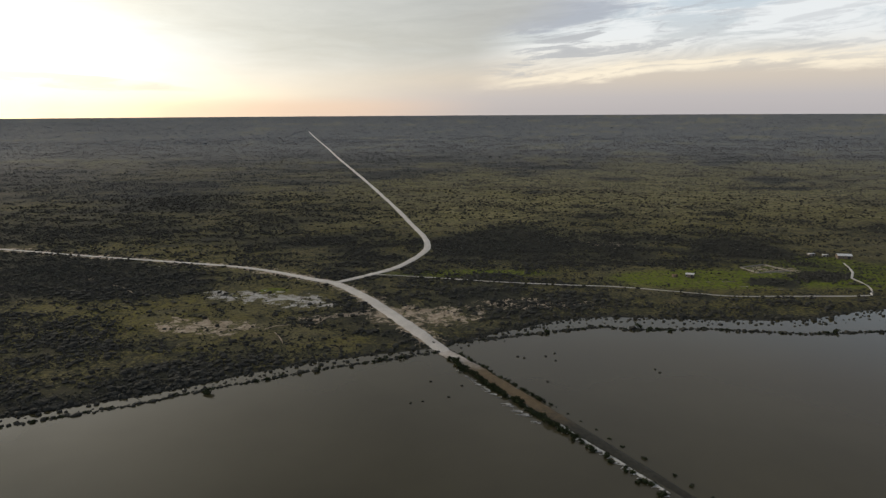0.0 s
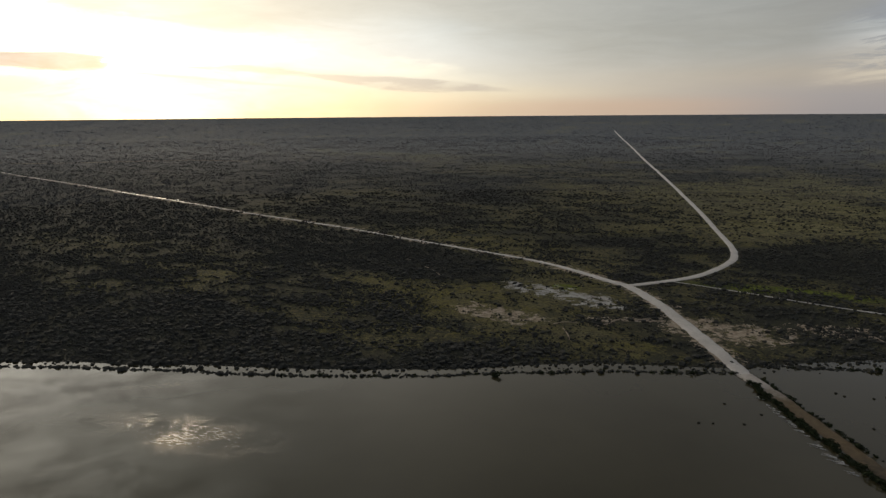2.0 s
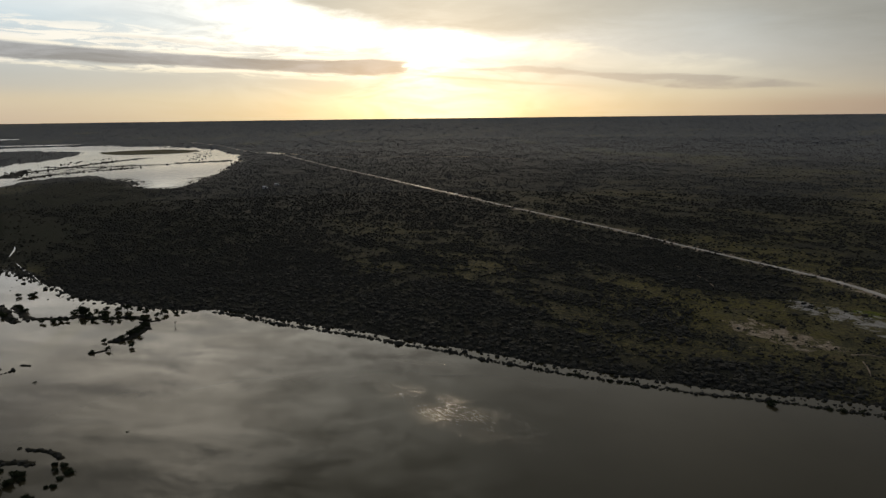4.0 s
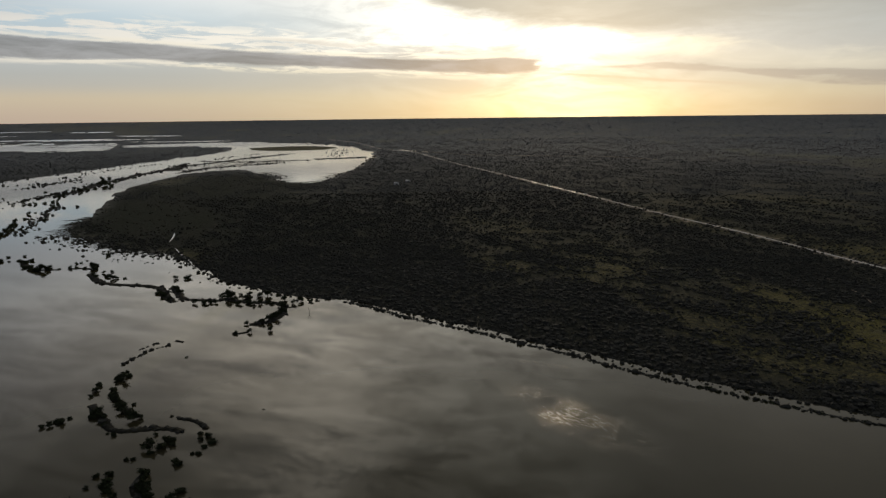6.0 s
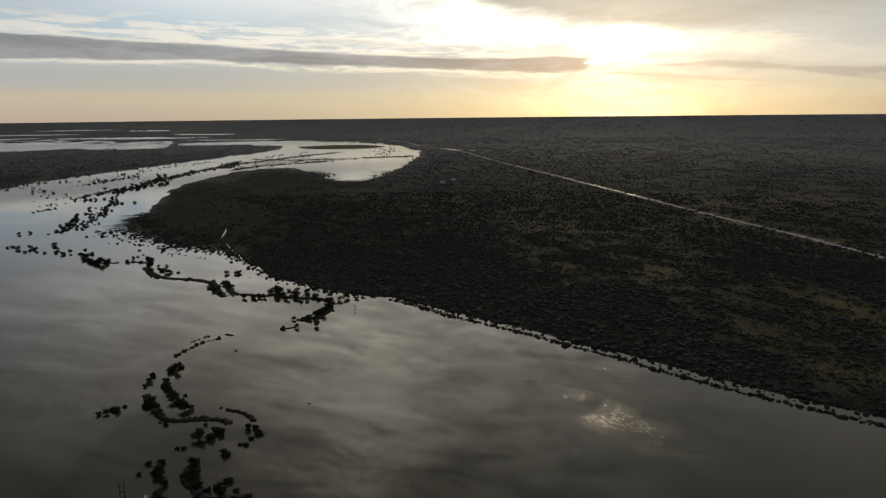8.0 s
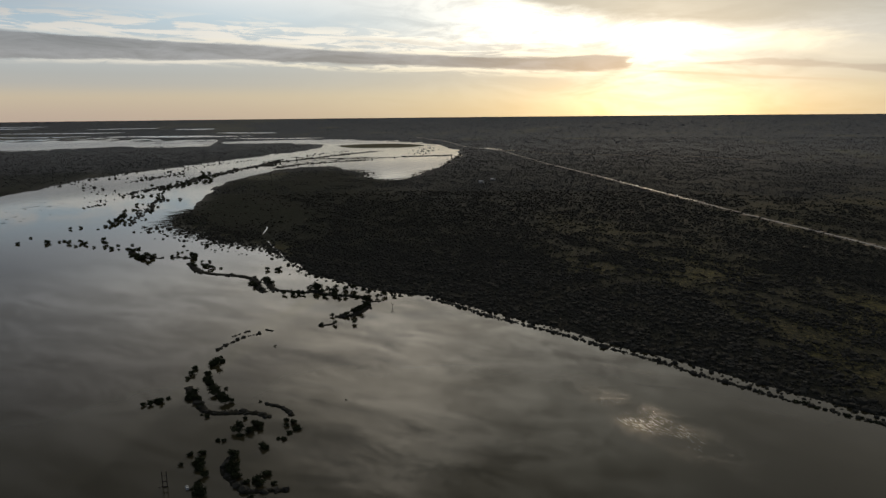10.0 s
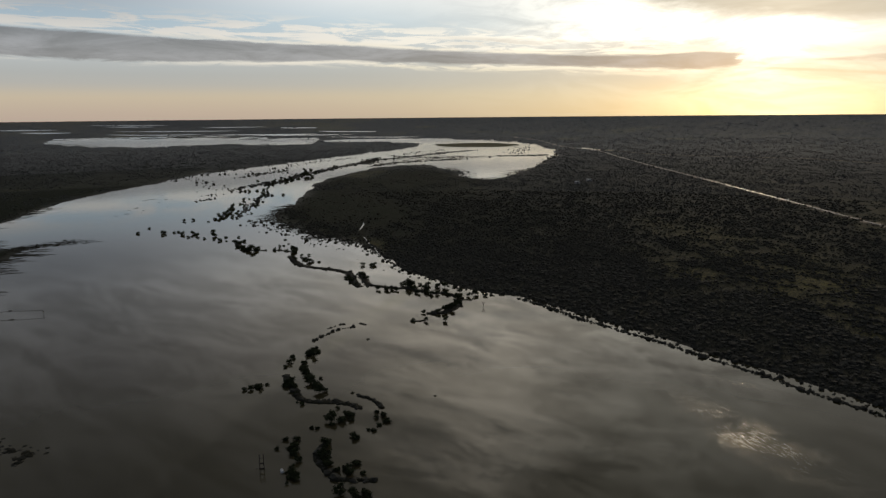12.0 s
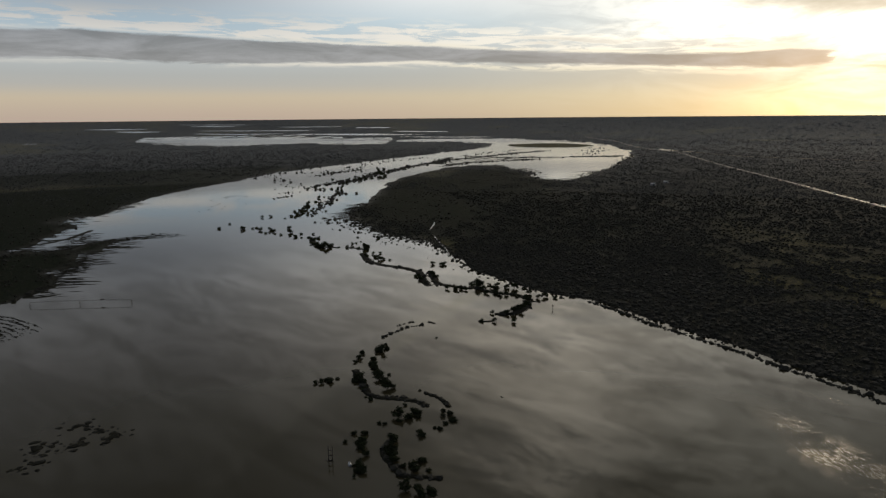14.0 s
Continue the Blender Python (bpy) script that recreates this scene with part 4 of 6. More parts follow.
def mounds(name, x, y, z, size, tall, mat, seed=0):
    """Many far bushes as one mesh: each a ragged five-sided tuft."""
    rng = np.random.default_rng(seed)
    m = len(x)
    a = np.linspace(0, TAU, 5, endpoint=False)[None, :] + rng.uniform(0, TAU, (m, 1))
    out = rng.uniform(0.55, 1.15, (m, 5)) * size[:, None] * 0.5
    verts = np.empty((m, 6, 3))
    verts[:, :5] = np.stack([x[:, None] + np.cos(a) * out, y[:, None] + np.sin(a) * out, z[:, None] + rng.uniform(-0.1, 0.3, (m, 5)) * tall[:, None]], -1)
    verts[:, 5] = np.stack([x + rng.normal(0, 0.14, m) * size, y + rng.normal(0, 0.14, m) * size, z + tall * rng.uniform(0.7, 1.1, m)], -1)
    f = np.array([(k, (k + 1) % 5, 5) for k in range(5)])
    faces = (f[None] + (np.arange(m) * 6)[:, None, None]).reshape(-1, 3)
    return mesh_arrays(name, verts.reshape(-1, 3), faces, mat, False)


def make_scrub():
    x, y, z, rng = scatter(140000, 190, 540, 10)
    size = np.minimum(rng.gamma(1.2, 0.95, len(x)) + 0.6, 4.3)
    me = bushes("near_scrub", x, y, z, size, np.minimum(size * rng.uniform(0.22, 0.5, len(x)), 1.7), SCRUB, 6, 4)
    tagged(new("near_scrub", me), "dark olive thorn bushes near the flooded shore", "bushes", kind="stuff")
    x, y, z, rng = scatter(150000, 190, 620, 15, True, 0.5)
    size = np.minimum(rng.gamma(2.2, 0.36, len(x)) + 0.45, 2.2)
    me = mounds("low_scrub", x, y, z, size, size * rng.uniform(0.3, 0.6, len(x)), SCRUB, 7)
    tagged(new("low_scrub", me), "small dark tufts of scrub strewn through the grass", "bushes", kind="stuff")
    x, y, z, rng = scatter(140000, 540, 1050, 11, False, 0.25, 13)
    size = np.minimum(rng.gamma(2.2, 0.5, len(x)) + 0.7, 3.6) * (np.hypot(x, y) / 540) ** 0.45
    me = bushes("scrub", x, y, z, size, size * rng.uniform(0.30, 0.5, len(x)), SCRUB, 4, 1)
    tagged(new("scrub", me), "dark olive thorn scrub on the open plain", "bushes", kind="stuff")
    x, y, z, rng = scatter(320000, 1050, 3150, 12, False, 0.3, 22)
    size = np.minimum(rng.gamma(2.2, 0.5, len(x)) + 0.8, 3.6) * (np.hypot(x, y) / 540) ** 0.25
    me = mounds("distant_scrub", x, y, z, size, size * rng.uniform(0.28, 0.5, len(x)), HAZED_SCRUB, 6)
    tagged(new("distant_scrub", me), "dark thorn scrub thinning towards the horizon", "bushes", kind="stuff")
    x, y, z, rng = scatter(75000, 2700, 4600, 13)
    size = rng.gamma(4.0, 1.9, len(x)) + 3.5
    me = mounds("far_woodland", x, y, z, size, size * rng.uniform(0.08, 0.16, len(x)), HAZED_WOODLAND, 3)
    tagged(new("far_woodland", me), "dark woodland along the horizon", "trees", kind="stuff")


make_scrub()


# ---------------------------------------------------------------- smaller waters and banks
def offset_run(line, spacing, spread, seed):
    """Places along a line about spacing apart, strewn to both sides."""
    rng = np.random.default_rng(seed)
    line = np.asarray(line, float)
    leg = np.linalg.norm(np.diff(line, axis=0), axis=1)
    far = np.concatenate([[0], np.cumsum(leg)])
    s = np.arange(0, far[-1], spacing)
    s = np.clip(s + rng.uniform(-0.45, 0.45, len(s)) * spacing, 0, far[-1])
    x, y = np.interp(s, far, line[:, 0]), np.interp(s, far, line[:, 1])
    return x + rng.normal(0, spread, len(s)), y + rng.normal(0, spread, len(s)), rng


MUD = gravel_material("dark_mud_and_reeds", (0.026, 0.025, 0.015), (0.012, 0.012, 0.008))
SAND = gravel_material("pale_trodden_sand", (0.36, 0.29, 0.21), (0.22, 0.175, 0.12))
FOAM = plain_material("white_foam", (0.50, 0.48, 0.44), 0.6, 0, 2.5, 0.2, 0.6)

BANK_A = curve([(-583, 24), (-575, 23), (-553, 26), (-538, 32), (-525, 45), (-515, 55), (-500, 63), (-478, 63), (-459, 64)])
BANK_B = curve([(-500, 70), (-483, 71), (-464, 72), (-456, 79), (-447, 90), (-446, 96), (-435, 103), (-425, 113), (-423, 120), (-409, 124)])
BANK_C = curve([(-407, 122), (-396, 118), (-387, 112), (-381, 103), (-382, 94)])
MUD_BAR = curve([(-306, 7), (-297, 8), (-287, 10), (-278, 11), (-273, 15), (-270, 22), (-266, 30), (-260, 35)])
BAR_G = curve([(-352, 24), (-360, 31), (-364, 35), (-368, 42), (-370, 49)])
BAR_K = curve([(-273, 36), (-270, 39), (-265, 42), (-257, 44)])
BAR_C = curve([(-234, 19), (-230, 16), (-224, 14), (-218, 15), (-212, 17), (-207, 19), (-205, 25), (-202, 32)])
LINE_M = curve([(-2, 324), (-13, 319), (-29, 312), (-45, 306), (-63, 299), (-80, 289), (-104, 278), (-131, 262), (-155, 251), (-180, 240), (-201, 232),
                (-224, 224), (-248, 217), (-266, 210), (-293, 201), (-321, 189), (-347, 178), (-375, 170), (-399, 160)])
LINE_R = curve([(10, 338), (20, 342), (35, 346), (68, 356), (91, 362), (105, 356), (121, 356), (147, 357), (173, 352), (202, 348), (222, 349), (244, 351), (290, 356)])
LINE_V = [(-1200, 0), (-1222, 8), (-1278, 48), (-1421, 92), (-1471, 130), (-1574, 181), (-1690, 252), (-1878, 329)]
LINE_T = [(-1806, 655), (-1795, 730), (-1788, 800)]
LINE_S = [(-1944, 379), (-1837, 466), (-1785, 638)]

STRIP_1 = [(-1640, 250), (-1783, 312), (-1880, 420), (-1950, 480), (-2060, 600), (-2130, 690)]
STRIP_2 = [(-1570, 260), (-1660, 330), (-1700, 430), (-1740, 540)]
ISLE = curve([(-2395, 690), (-2420, 730), (-2450, 775), (-2500, 830), (-2560, 880), (-2600, 910)])
tagged(ribbon("grass_island", ISLE, 300 * np.sin(np.linspace(0.1, math.pi - 0.1, len(ISLE))) ** 0.8, GROUND, 0.0, 0.1, 0.3, 20, np.full(len(ISLE), 0.35)), "low grassy island in the flooded river", "island", kind="structure")
for line, width, seed in ((BANK_A, 6.0, 1), (BANK_B, 4.5, 2), (BANK_C, 5.0, 3), (MUD_BAR, 3.4, 4), (BAR_K, 2.2, 6), (BAR_C, 2.6, 31), (curve([(-660, -24), (-640, -20), (-622, -13), (-613, 3)]), 5.0, 7), (curve([(-613, 9), (-606, 20), (-598, 27)]), 4.5, 33), (curve([(-370, 81), (-369, 85), (-369, 90)]), 2.4, 34), (curve([(-406, 122), (-403, 130)]), 1.6, 35),
                          (curve([(-375, 52), (-371, 55)]), 2.2, 8), (curve(LINE_V[1:]), 16.0, 10),
                          (curve(LINE_S), 12.0, 12), (curve(STRIP_1), 20.0, 21), (curve(STRIP_2), 14.0, 22), (curve([(-686, -291), (-709, -270), (-765, -261)]), 5.0, 13)):
    high = np.full(len(line), 0.12)
    tagged(ribbon("mud_bank", line, width, MUD, 0.0, 0.3, 0.35, seed, high), "dark reed-grown mud bank breaking the flood water", "mud bank", kind="structure")

for line, width, seed in (([(-740, 111), (-724, 108), (-709, 104), (-688, 98)], 1.5, 1), ([(-650, 97), (-628, 97), (-606, 97), (-592, 98), (-562, 97)], 1.7, 2), ([(-3763, -1115), (-3771, -895)], 55.0, 3),
                          ([(-4147, -813), (-4149, -558)], 40.0, 4), ([(-3573, -211), (-3540, 60), (-3517, 301)], 60.0, 5), ([(-4003, 141), (-3966, 340)], 45.0, 6),
                          ([(-3845, -717), (-3840, -400), (-3836, -93)], 35.0, 7), ([(-3502, -18), (-3470, 220), (-3433, 469)], 50.0, 8), ([(-3008, -1249), (-3039, -1211)], 35.0, 9),
                          ([(-2106, 1078), (-2040, 1074), (-1970, 1071)], 22.0, 10), ([(-1940, 1079), (-1915, 1083)], 26.0, 11), ([(-3650, -700), (-3600, -450), (-3640, -250)], 40.0, 12), ([(-3900, -1300), (-3950, -1000)], 50.0, 13),
                          ([(-4080, -300), (-4090, 60)], 30.0, 14), ([(-3700, 330), (-3600, 620)], 45.0, 15), ([(-3300, 330), (-3200, 560), (-3150, 760)], 40.0, 16), ([(-4250, -900), (-4260, -500)], 30.0, 17)):
    run = curve(line, step=8)
    taper = width * np.sin(np.linspace(0.12, math.pi - 0.12, len(run))) ** 0.7
    tagged(ribbon("flood_pool", run, taper, WATER, 0.3, 0.35, 0.0, seed + 50), "narrow strip of flood water lying in the veld", "water", kind="structure")
tagged(ribbon("side_track", curve([(-1900, 1090), (-1689, 1112), (-1500, 1250), (-1387, 1344), (-1198, 1355)]), 6.0, SAND, seed=70), "faint pale dirt track across the far plain", "road", kind="structure")


for line, width, seed in (([(-101, 360), (-96, 366), (-89, 368)], 1.0, 81), ([(-78, 366), (-72, 374), (-69, 383), (-60, 386), (-51, 393), (-45, 396)], 1.5, 82), ([(-94, 355), (-89, 346), (-85, 336)], 0.6, 83), ([(-238, 463), (-225, 454), (-210, 438)], 0.8, 84)):
    tagged(ribbon("footpath", curve(line), width, SAND, 0.1, 0.4, 0.06, seed), "pale trodden sand footpath through the grass", "path", kind="structure")


# ---------------------------------------------------------------- making things
def thing(name, x, y, z, label, category, group="", turn=0.0):
    ob = new(name)
    ob.matrix_world = pose(x, y, z, 0, 0, turn)
    return tagged(ob, label, category, group)


def part(name, bm, mat, parent, label=""):
    me = bpy.data.meshes.new(name)
    bm.to_mesh(me)
    bm.free()
    me.materials.append(mat)
    ob = new(name, me)
    ob.parent = parent
    return tagged(ob, label)


def array_part(name, verts, faces, mat, parent, label=""):
    ob = new(name, mesh_arrays(name, verts, faces, mat))
    ob.parent = parent
    return tagged(ob, label)


def box(bm, cx, cy, cz, sx, sy, sz, turn=0.0, bevel=0.0):
    """A box by its middle and sizes, with softened edges."""
    made = bmesh.ops.create_cube(bm, size=1.0, matrix=pose(cx, cy, cz, 0, 0, turn) @ Matrix.Diagonal((sx, sy, sz, 1)))
    if bevel:
        edges = list({e for v in made["verts"] for e in v.link_edges})
        bmesh.ops.bevel(bm, geom=edges, offset=bevel, segments=1, affect="EDGES", profile=0.5)
    return bm


def boxed(*args, **kw):
    return box(bmesh.new(), *args, **kw)


def tube(bm, a, b, ra, rb, sides=6):
    """A tapered round bar between two places."""
    a, b = Vector(a), Vector(b)
    go = (b - a)
    turn = go.to_track_quat("Z", "Y").to_matrix().to_4x4()
    bmesh.ops.create_cone(bm, cap_ends=True, segments=sides, radius1=ra, radius2=rb, depth=go.length, matrix=Matrix.Translation((a + b) / 2) @ turn)
    return bm


def crown_arrays(rng, lobes, tufts, leaf):
    """A crown: uneven lobes with a dark heart, each set round with small crossed sprays of leaves."""
    verts, faces = [], []
    phi = (1 + 5 ** 0.5) / 2
    ico = np.array([(-1, phi, 0), (1, phi, 0), (-1, -phi, 0), (1, -phi, 0), (0, -1, phi), (0, 1, phi), (0, -1, -phi), (0, 1, -phi), (phi, 0, -1), (phi, 0, 1), (-phi, 0, -1), (-phi, 0, 1)]) / 1.902
    ico_f = [(0, 11, 5), (0, 5, 1), (0, 1, 7), (0, 7, 10), (0, 10, 11), (1, 5, 9), (5, 11, 4), (11, 10, 2), (10, 7, 6), (7, 1, 8),
             (3, 9, 4), (3, 4, 2), (3, 2, 6), (3, 6, 8), (3, 8, 9), (4, 9, 5), (2, 4, 11), (6, 2, 10), (8, 6, 7), (9, 8, 1)]
    for cx, cy, cz, r, flat in lobes:
        base = len(verts)
        heart = ico * (rng.uniform(0.6, 1.0, (12, 1)) * r * 0.85) * (1, 1, flat) + (cx, cy, cz)
        verts += heart.tolist()
        faces += [(a + base, b + base, c + base) for a, b, c in ico_f]
        for _ in range(tufts):
            d = rng.normal(0, 1, 3)
            d /= np.linalg.norm(d)
            p = np.array((cx, cy, cz)) + d * (1, 1, flat) * r * rng.uniform(0.75, 1.15)
            for _ in range(2):
                u, v = rng.normal(0, 1, 3), rng.normal(0, 1, 3)
                u, v = u / np.linalg.norm(u) * leaf * rng.uniform(0.6, 1.3), v / np.linalg.norm(v) * leaf * rng.uniform(0.4, 0.9)
                b = len(verts)
                verts += [(p - u).tolist(), (p + v).tolist(), (p + u).tolist(), (p - v).tolist()]
                faces += [(b, b + 1, b + 2), (b, b + 2, b + 3)]
    return np.array(verts), np.array(faces)


def make_tree(seed, tall, wide, lobes, sparse=False):
    """A flooded riverside tree: leaning trunk, forked limbs, ragged crown. Built at the origin."""
    rng = np.random.default_rng(seed)
    tree = new("flooded_tree")
    bm = bmesh.new()
    fork = Vector((rng.normal(0, 0.1) * tall, rng.normal(0, 0.1) * tall, tall * 0.42))
    tube(bm, (0, 0, -1.2), fork, 0.045 * tall, 0.03 * tall, 7)
    spots = []
    for k in range(lobes):
        a, out = TAU * (k + rng.uniform(-0.3, 0.3)) / lobes, wide * rng.uniform(0.12, 0.34)
        cz = tall * rng.uniform(0.50, 0.85)
        p = fork + Vector((math.cos(a) * out, math.sin(a) * out, cz - fork.z))
        tube(bm, fork, p, 0.022 * tall, 0.008 * tall, 5)
        spots.append((p.x, p.y, p.z, wide * rng.uniform(0.16, 0.27), rng.uniform(0.6, 0.95)))
    part("trunk", bm, BARK, tree)
    v, f = crown_arrays(rng, spots, 10 if sparse else 30, 0.16 * wide ** 0.5)
    array_part("crown", v, f, LEAF, tree)
    return tree


def make_bush(seed, tall, wide, name="shore_bush"):
    """A low many-stemmed bush."""
    rng = np.random.default_rng(seed)
    bush = new(name)
    bm = bmesh.new()
    spots = []
    for k in range(5):
        a, out = TAU * (k + rng.uniform(-0.4, 0.4)) / 5, wide * rng.uniform(0.1, 0.36)
        p = (math.cos(a) * out, math.sin(a) * out, tall * rng.uniform(0.35, 0.7))
        tube(bm, (0, 0, -0.8), p, 0.08, 0.03, 4)
        spots.append((*p, wide * rng.uniform(0.18, 0.3), rng.uniform(0.6, 0.9)))
    part("stems", bm, BARK, bush)
    v, f = crown_arrays(rng, spots, 22, 0.28)
    array_part("crown", v, f, LEAF, bush)
    return bush


def dead_tree(x, y, tall, seed):
    rng = np.random.default_rng(seed)
    tree = thing("dead_tree", x, y, 0.0, "bare grey drowned tree standing in flood water", "dead tree")
    bm = bmesh.new()
    top = Vector((0.2, 0.1, tall * 0.55))
    tube(bm, (0, 0, -1), top, 0.16, 0.10)
    part("trunk", bm, BARK, tree)
    for k in range(6):
        a = TAU * k / 6 + rng.uniform(-0.4, 0.4)
        bm = bmesh.new()
        elbow = top + Vector((math.cos(a) * 0.9, math.sin(a) * 0.9, tall * rng.uniform(0.1, 0.25)))
        tube(bm, top - Vector((0, 0, rng.uniform(0, 0.8))), elbow, 0.08, 0.05, 5)
        tube(bm, elbow, elbow + Vector((math.cos(a) * 0.3, math.sin(a) * 0.3, tall * 0.22)), 0.05, 0.02, 5)
        part("branch", bm, BARK, tree)
    return tree


def plant(masters, x, y, z, scale, rng, label, category, group):
    """A copy of one of the masters at a place."""
    m = masters[int(rng.integers(len(masters)))]
    ob = copy_thing(m, pose(x, y, z, 0, 0, float(rng.uniform(0, 360))) @ Matrix.Diagonal((scale, scale, scale * float(rng.uniform(0.85, 1.15)), 1)))
    return tagged(ob, label, category, group)


def discard(ob):
    for o in (*ob.children_recursive, ob):
        bpy.data.objects.remove(o)


# ---------------------------------------------------------------- drowned trees and shore bushes
rng = np.random.default_rng(77)
trees = [make_tree(1, 6.5, 7.0, 7), make_tree(2, 5.5, 6.0, 6), make_tree(3, 7.5, 6.5, 8), make_tree(4, 5.0, 6.5, 6), make_tree(5, 6.0, 4.5, 5, True)]
low = [make_bush(11, 2.4, 3.6), make_bush(12, 1.9, 3.2), make_bush(13, 2.8, 3.4), make_bush(14, 1.6, 4.0)]

# places of trees and the width of each crown, in metres, stretch by stretch
OLD_BEND = [(-330, 21, 6.7), (-333, 24, 4.7), (-340, 24, 2.7), (-328, 11, 4), (-320, 9, 3.9), (-316, 7, 2.6), (-319, 16, 4.5), (-312, 15, 5.7), (-307, 16, 5.6), (-301, 17, 5.5), (-295, 18, 5.4), (-289, 19, 4.8), (-283, 21, 4.7), (-281, 22, 3.5)]
OLD_BEND += [(-297, 22, 2.4), (-293, -12, 3), (-296, -6, 4.8), (-293, -5, 3.6), (-294, -9, 3), (-296, -2, 2.4), (-294, 8, 5.4), (-292, 6, 4.8), (-289, 9, 4.2), (-282, 10, 3.5), (-270, 12, 2.8), (-273, 10, 1.7), (-262, 26, 2.2)]
INNER_BEND = [(-252, 24, 5.3), (-250, 26, 4.8), (-254, 29, 4.3), (-248, 22, 3.7), (-254, 31, 3.2), (-250, 30, 3.2), (-254, 41, 2.7), (-249, 40, 2.6), (-250, 43, 3.7), (-244, 43, 4.2), (-242, 40, 3.1), (-238, 37, 3.1), (-239, 35, 2)]
INNER_BEND += [(-236, 29, 3.5), (-234, 29, 3.5), (-247, 14, 2.6), (-246, 16, 2.1), (-240, 4, 3.1), (-239, 8, 3.5), (-233, 6, 4.5), (-232, 7, 4.5), (-228, 6, 3.9), (-223, 7, 3.4), (-232, 5, 2.5), (-234, 1, 2)]
NEAR_BEND = [(-218, 5, 2.4), (-214, 5, 4.2), (-212, 4, 3.7), (-211, 6, 3.2), (-216, 3, 1.9), (-209, 3, 1.4), (-232, 18, 4), (-229, 19, 2.9), (-225, 16, 3.9), (-221, 17, 4.8), (-217, 17, 4.2)]
NEAR_BEND += [(-215, 16, 3.7), (-212, 20, 3.2), (-212, 23, 4.2), (-208, 24, 3.7), (-215, 27, 4.2), (-208, 28, 2.7), (-198, 19, 4.4), (-196, 22, 4.4), (-193, 24, 3.5), (-195, 27, 4.4), (-193, 28, 3)]
SPIT = [(-384, 94, 3.1), (-382, 98, 3.9), (-382, 101, 5.5), (-382, 106, 5.5), (-387, 111, 5.6), (-393, 115, 6.5), (-398, 119, 6.6), (-407, 122, 5.9), (-412, 121, 4.2), (-419, 119, 4.3), (-424, 118, 3.5), (-370, 84, 3), (-367, 91, 3)]
SPIT += [(-363, 101, 3.7), (-444, 81, 5.3), (-443, 85, 4.4), (-441, 89, 3.5), (-449, 96, 7.2), (-449, 99, 7.2), (-442, 100, 6.2), (-430, 100, 4.3), (-441, 108, 7.1), (-429, 106, 6.1), (-424, 108, 4.3), (-423, 111, 3.4), (-454, 95, 5.4)]
INSHORE = [(-452, 107, 3.6), (-448, 112, 4.5), (-442, 117, 5.4), (-438, 120, 5.3), (-437, 128, 3.6), (-424, 130, 4.4), (-412, 131, 3.4), (-414, 136, 4.3), (-410, 142, 4.3), (-448, 76, 3.6), (-494, 72, 6.8), (-481, 72, 5.7)]
INSHORE += [(-487, 59, 5.7), (-478, 61, 5.6), (-466, 63, 3.7), (-527, 77, 4.1), (-522, 84, 6.2), (-525, 87, 4.1), (-563, 33, 5.5), (-553, 36, 5.4), (-553, 39, 4.3), (-549, 44, 3.2), (-578, 32, 3.4), (-579, 38, 3.4)]
MID_BANK = [(-613, 10, 3.6), (-612, 15, 4.7), (-606, 20, 5.9), (-605, 24, 7), (-599, 27, 8.1), (-612, 29, 5.9), (-629, 15, 3.6), (-632, 19, 3.7), (-567, 25, 5.5), (-615, 2, 3.6), (-625, -4, 4.8), (-655, -21, 7.6), (-630, -18, 8.5), (-621, -14, 9.6)]
MID_BANK += [(-618, -11, 9.5), (-617, -7, 7.1), (-658, -25, 5.1), (-637, -22, 7.4), (-666, -17, 6.4), (-728, -49, 7), (-706, -49, 6.8), (-685, -46, 5.3), (-677, -40, 6.5), (-693, -35, 5.3), (-671, -27, 5.2), (-673, -34, 3.9), (-690, -23, 4), (-654, 41, 5)]
OUTER_ROW = [(-738, -99, 7.1), (-740, -89, 4.3), (-743, -85, 5.7), (-726, -79, 5.6), (-725, -71, 5.6), (-720, -67, 5.6), (-712, -62, 5.5), (-707, -72, 4.1), (-694, -57, 4), (-777, -118, 3.8), (-747, -125, 5.8), (-822, -85, 4.7), (-825, -77, 4.8), (-807, -59, 4.7), (-824, -52, 6.3)]
OUTER_ROW += [(-837, -48, 9.6), (-852, -45, 8.2), (-866, -41, 8.3), (-887, -37, 8.5), (-909, -36, 7), (-932, -33, 7.1), (-869, -29, 6.7), (-955, -26, 7.3), (-941, -22, 5.4), (-1000, -21, 7.6), (-1013, -15, 5.8), (-829, -33, 4.8), (-860, -11, 4.1), (-925, -4, 5.3)]
FAR_ROW = [(-1122, -43, 4.3), (-1128, -32, 6.5), (-1117, -22, 8.5), (-1116, -16, 6.4), (-1121, -2, 6.4), (-1128, 7, 6.4), (-1126, 13, 6.4), (-1069, 5, 8.2), (-1075, 12, 6.2), (-1191, 16, 6.8), (-1220, 23, 7), (-1284, 30, 7.3)]
FAR_ROW += [(-1282, 39, 9.8), (-1268, 49, 9.7), (-1288, 60, 9.8), (-1297, 72, 12.4), (-1396, 87, 16), (-1368, 93, 15.7), (-1340, 100, 12.8), (-1432, 116, 13.7), (-1497, 98, 11.4), (-1510, 113, 11.5), (-1292, -1, 7.4), (-1047, 33, 6)]
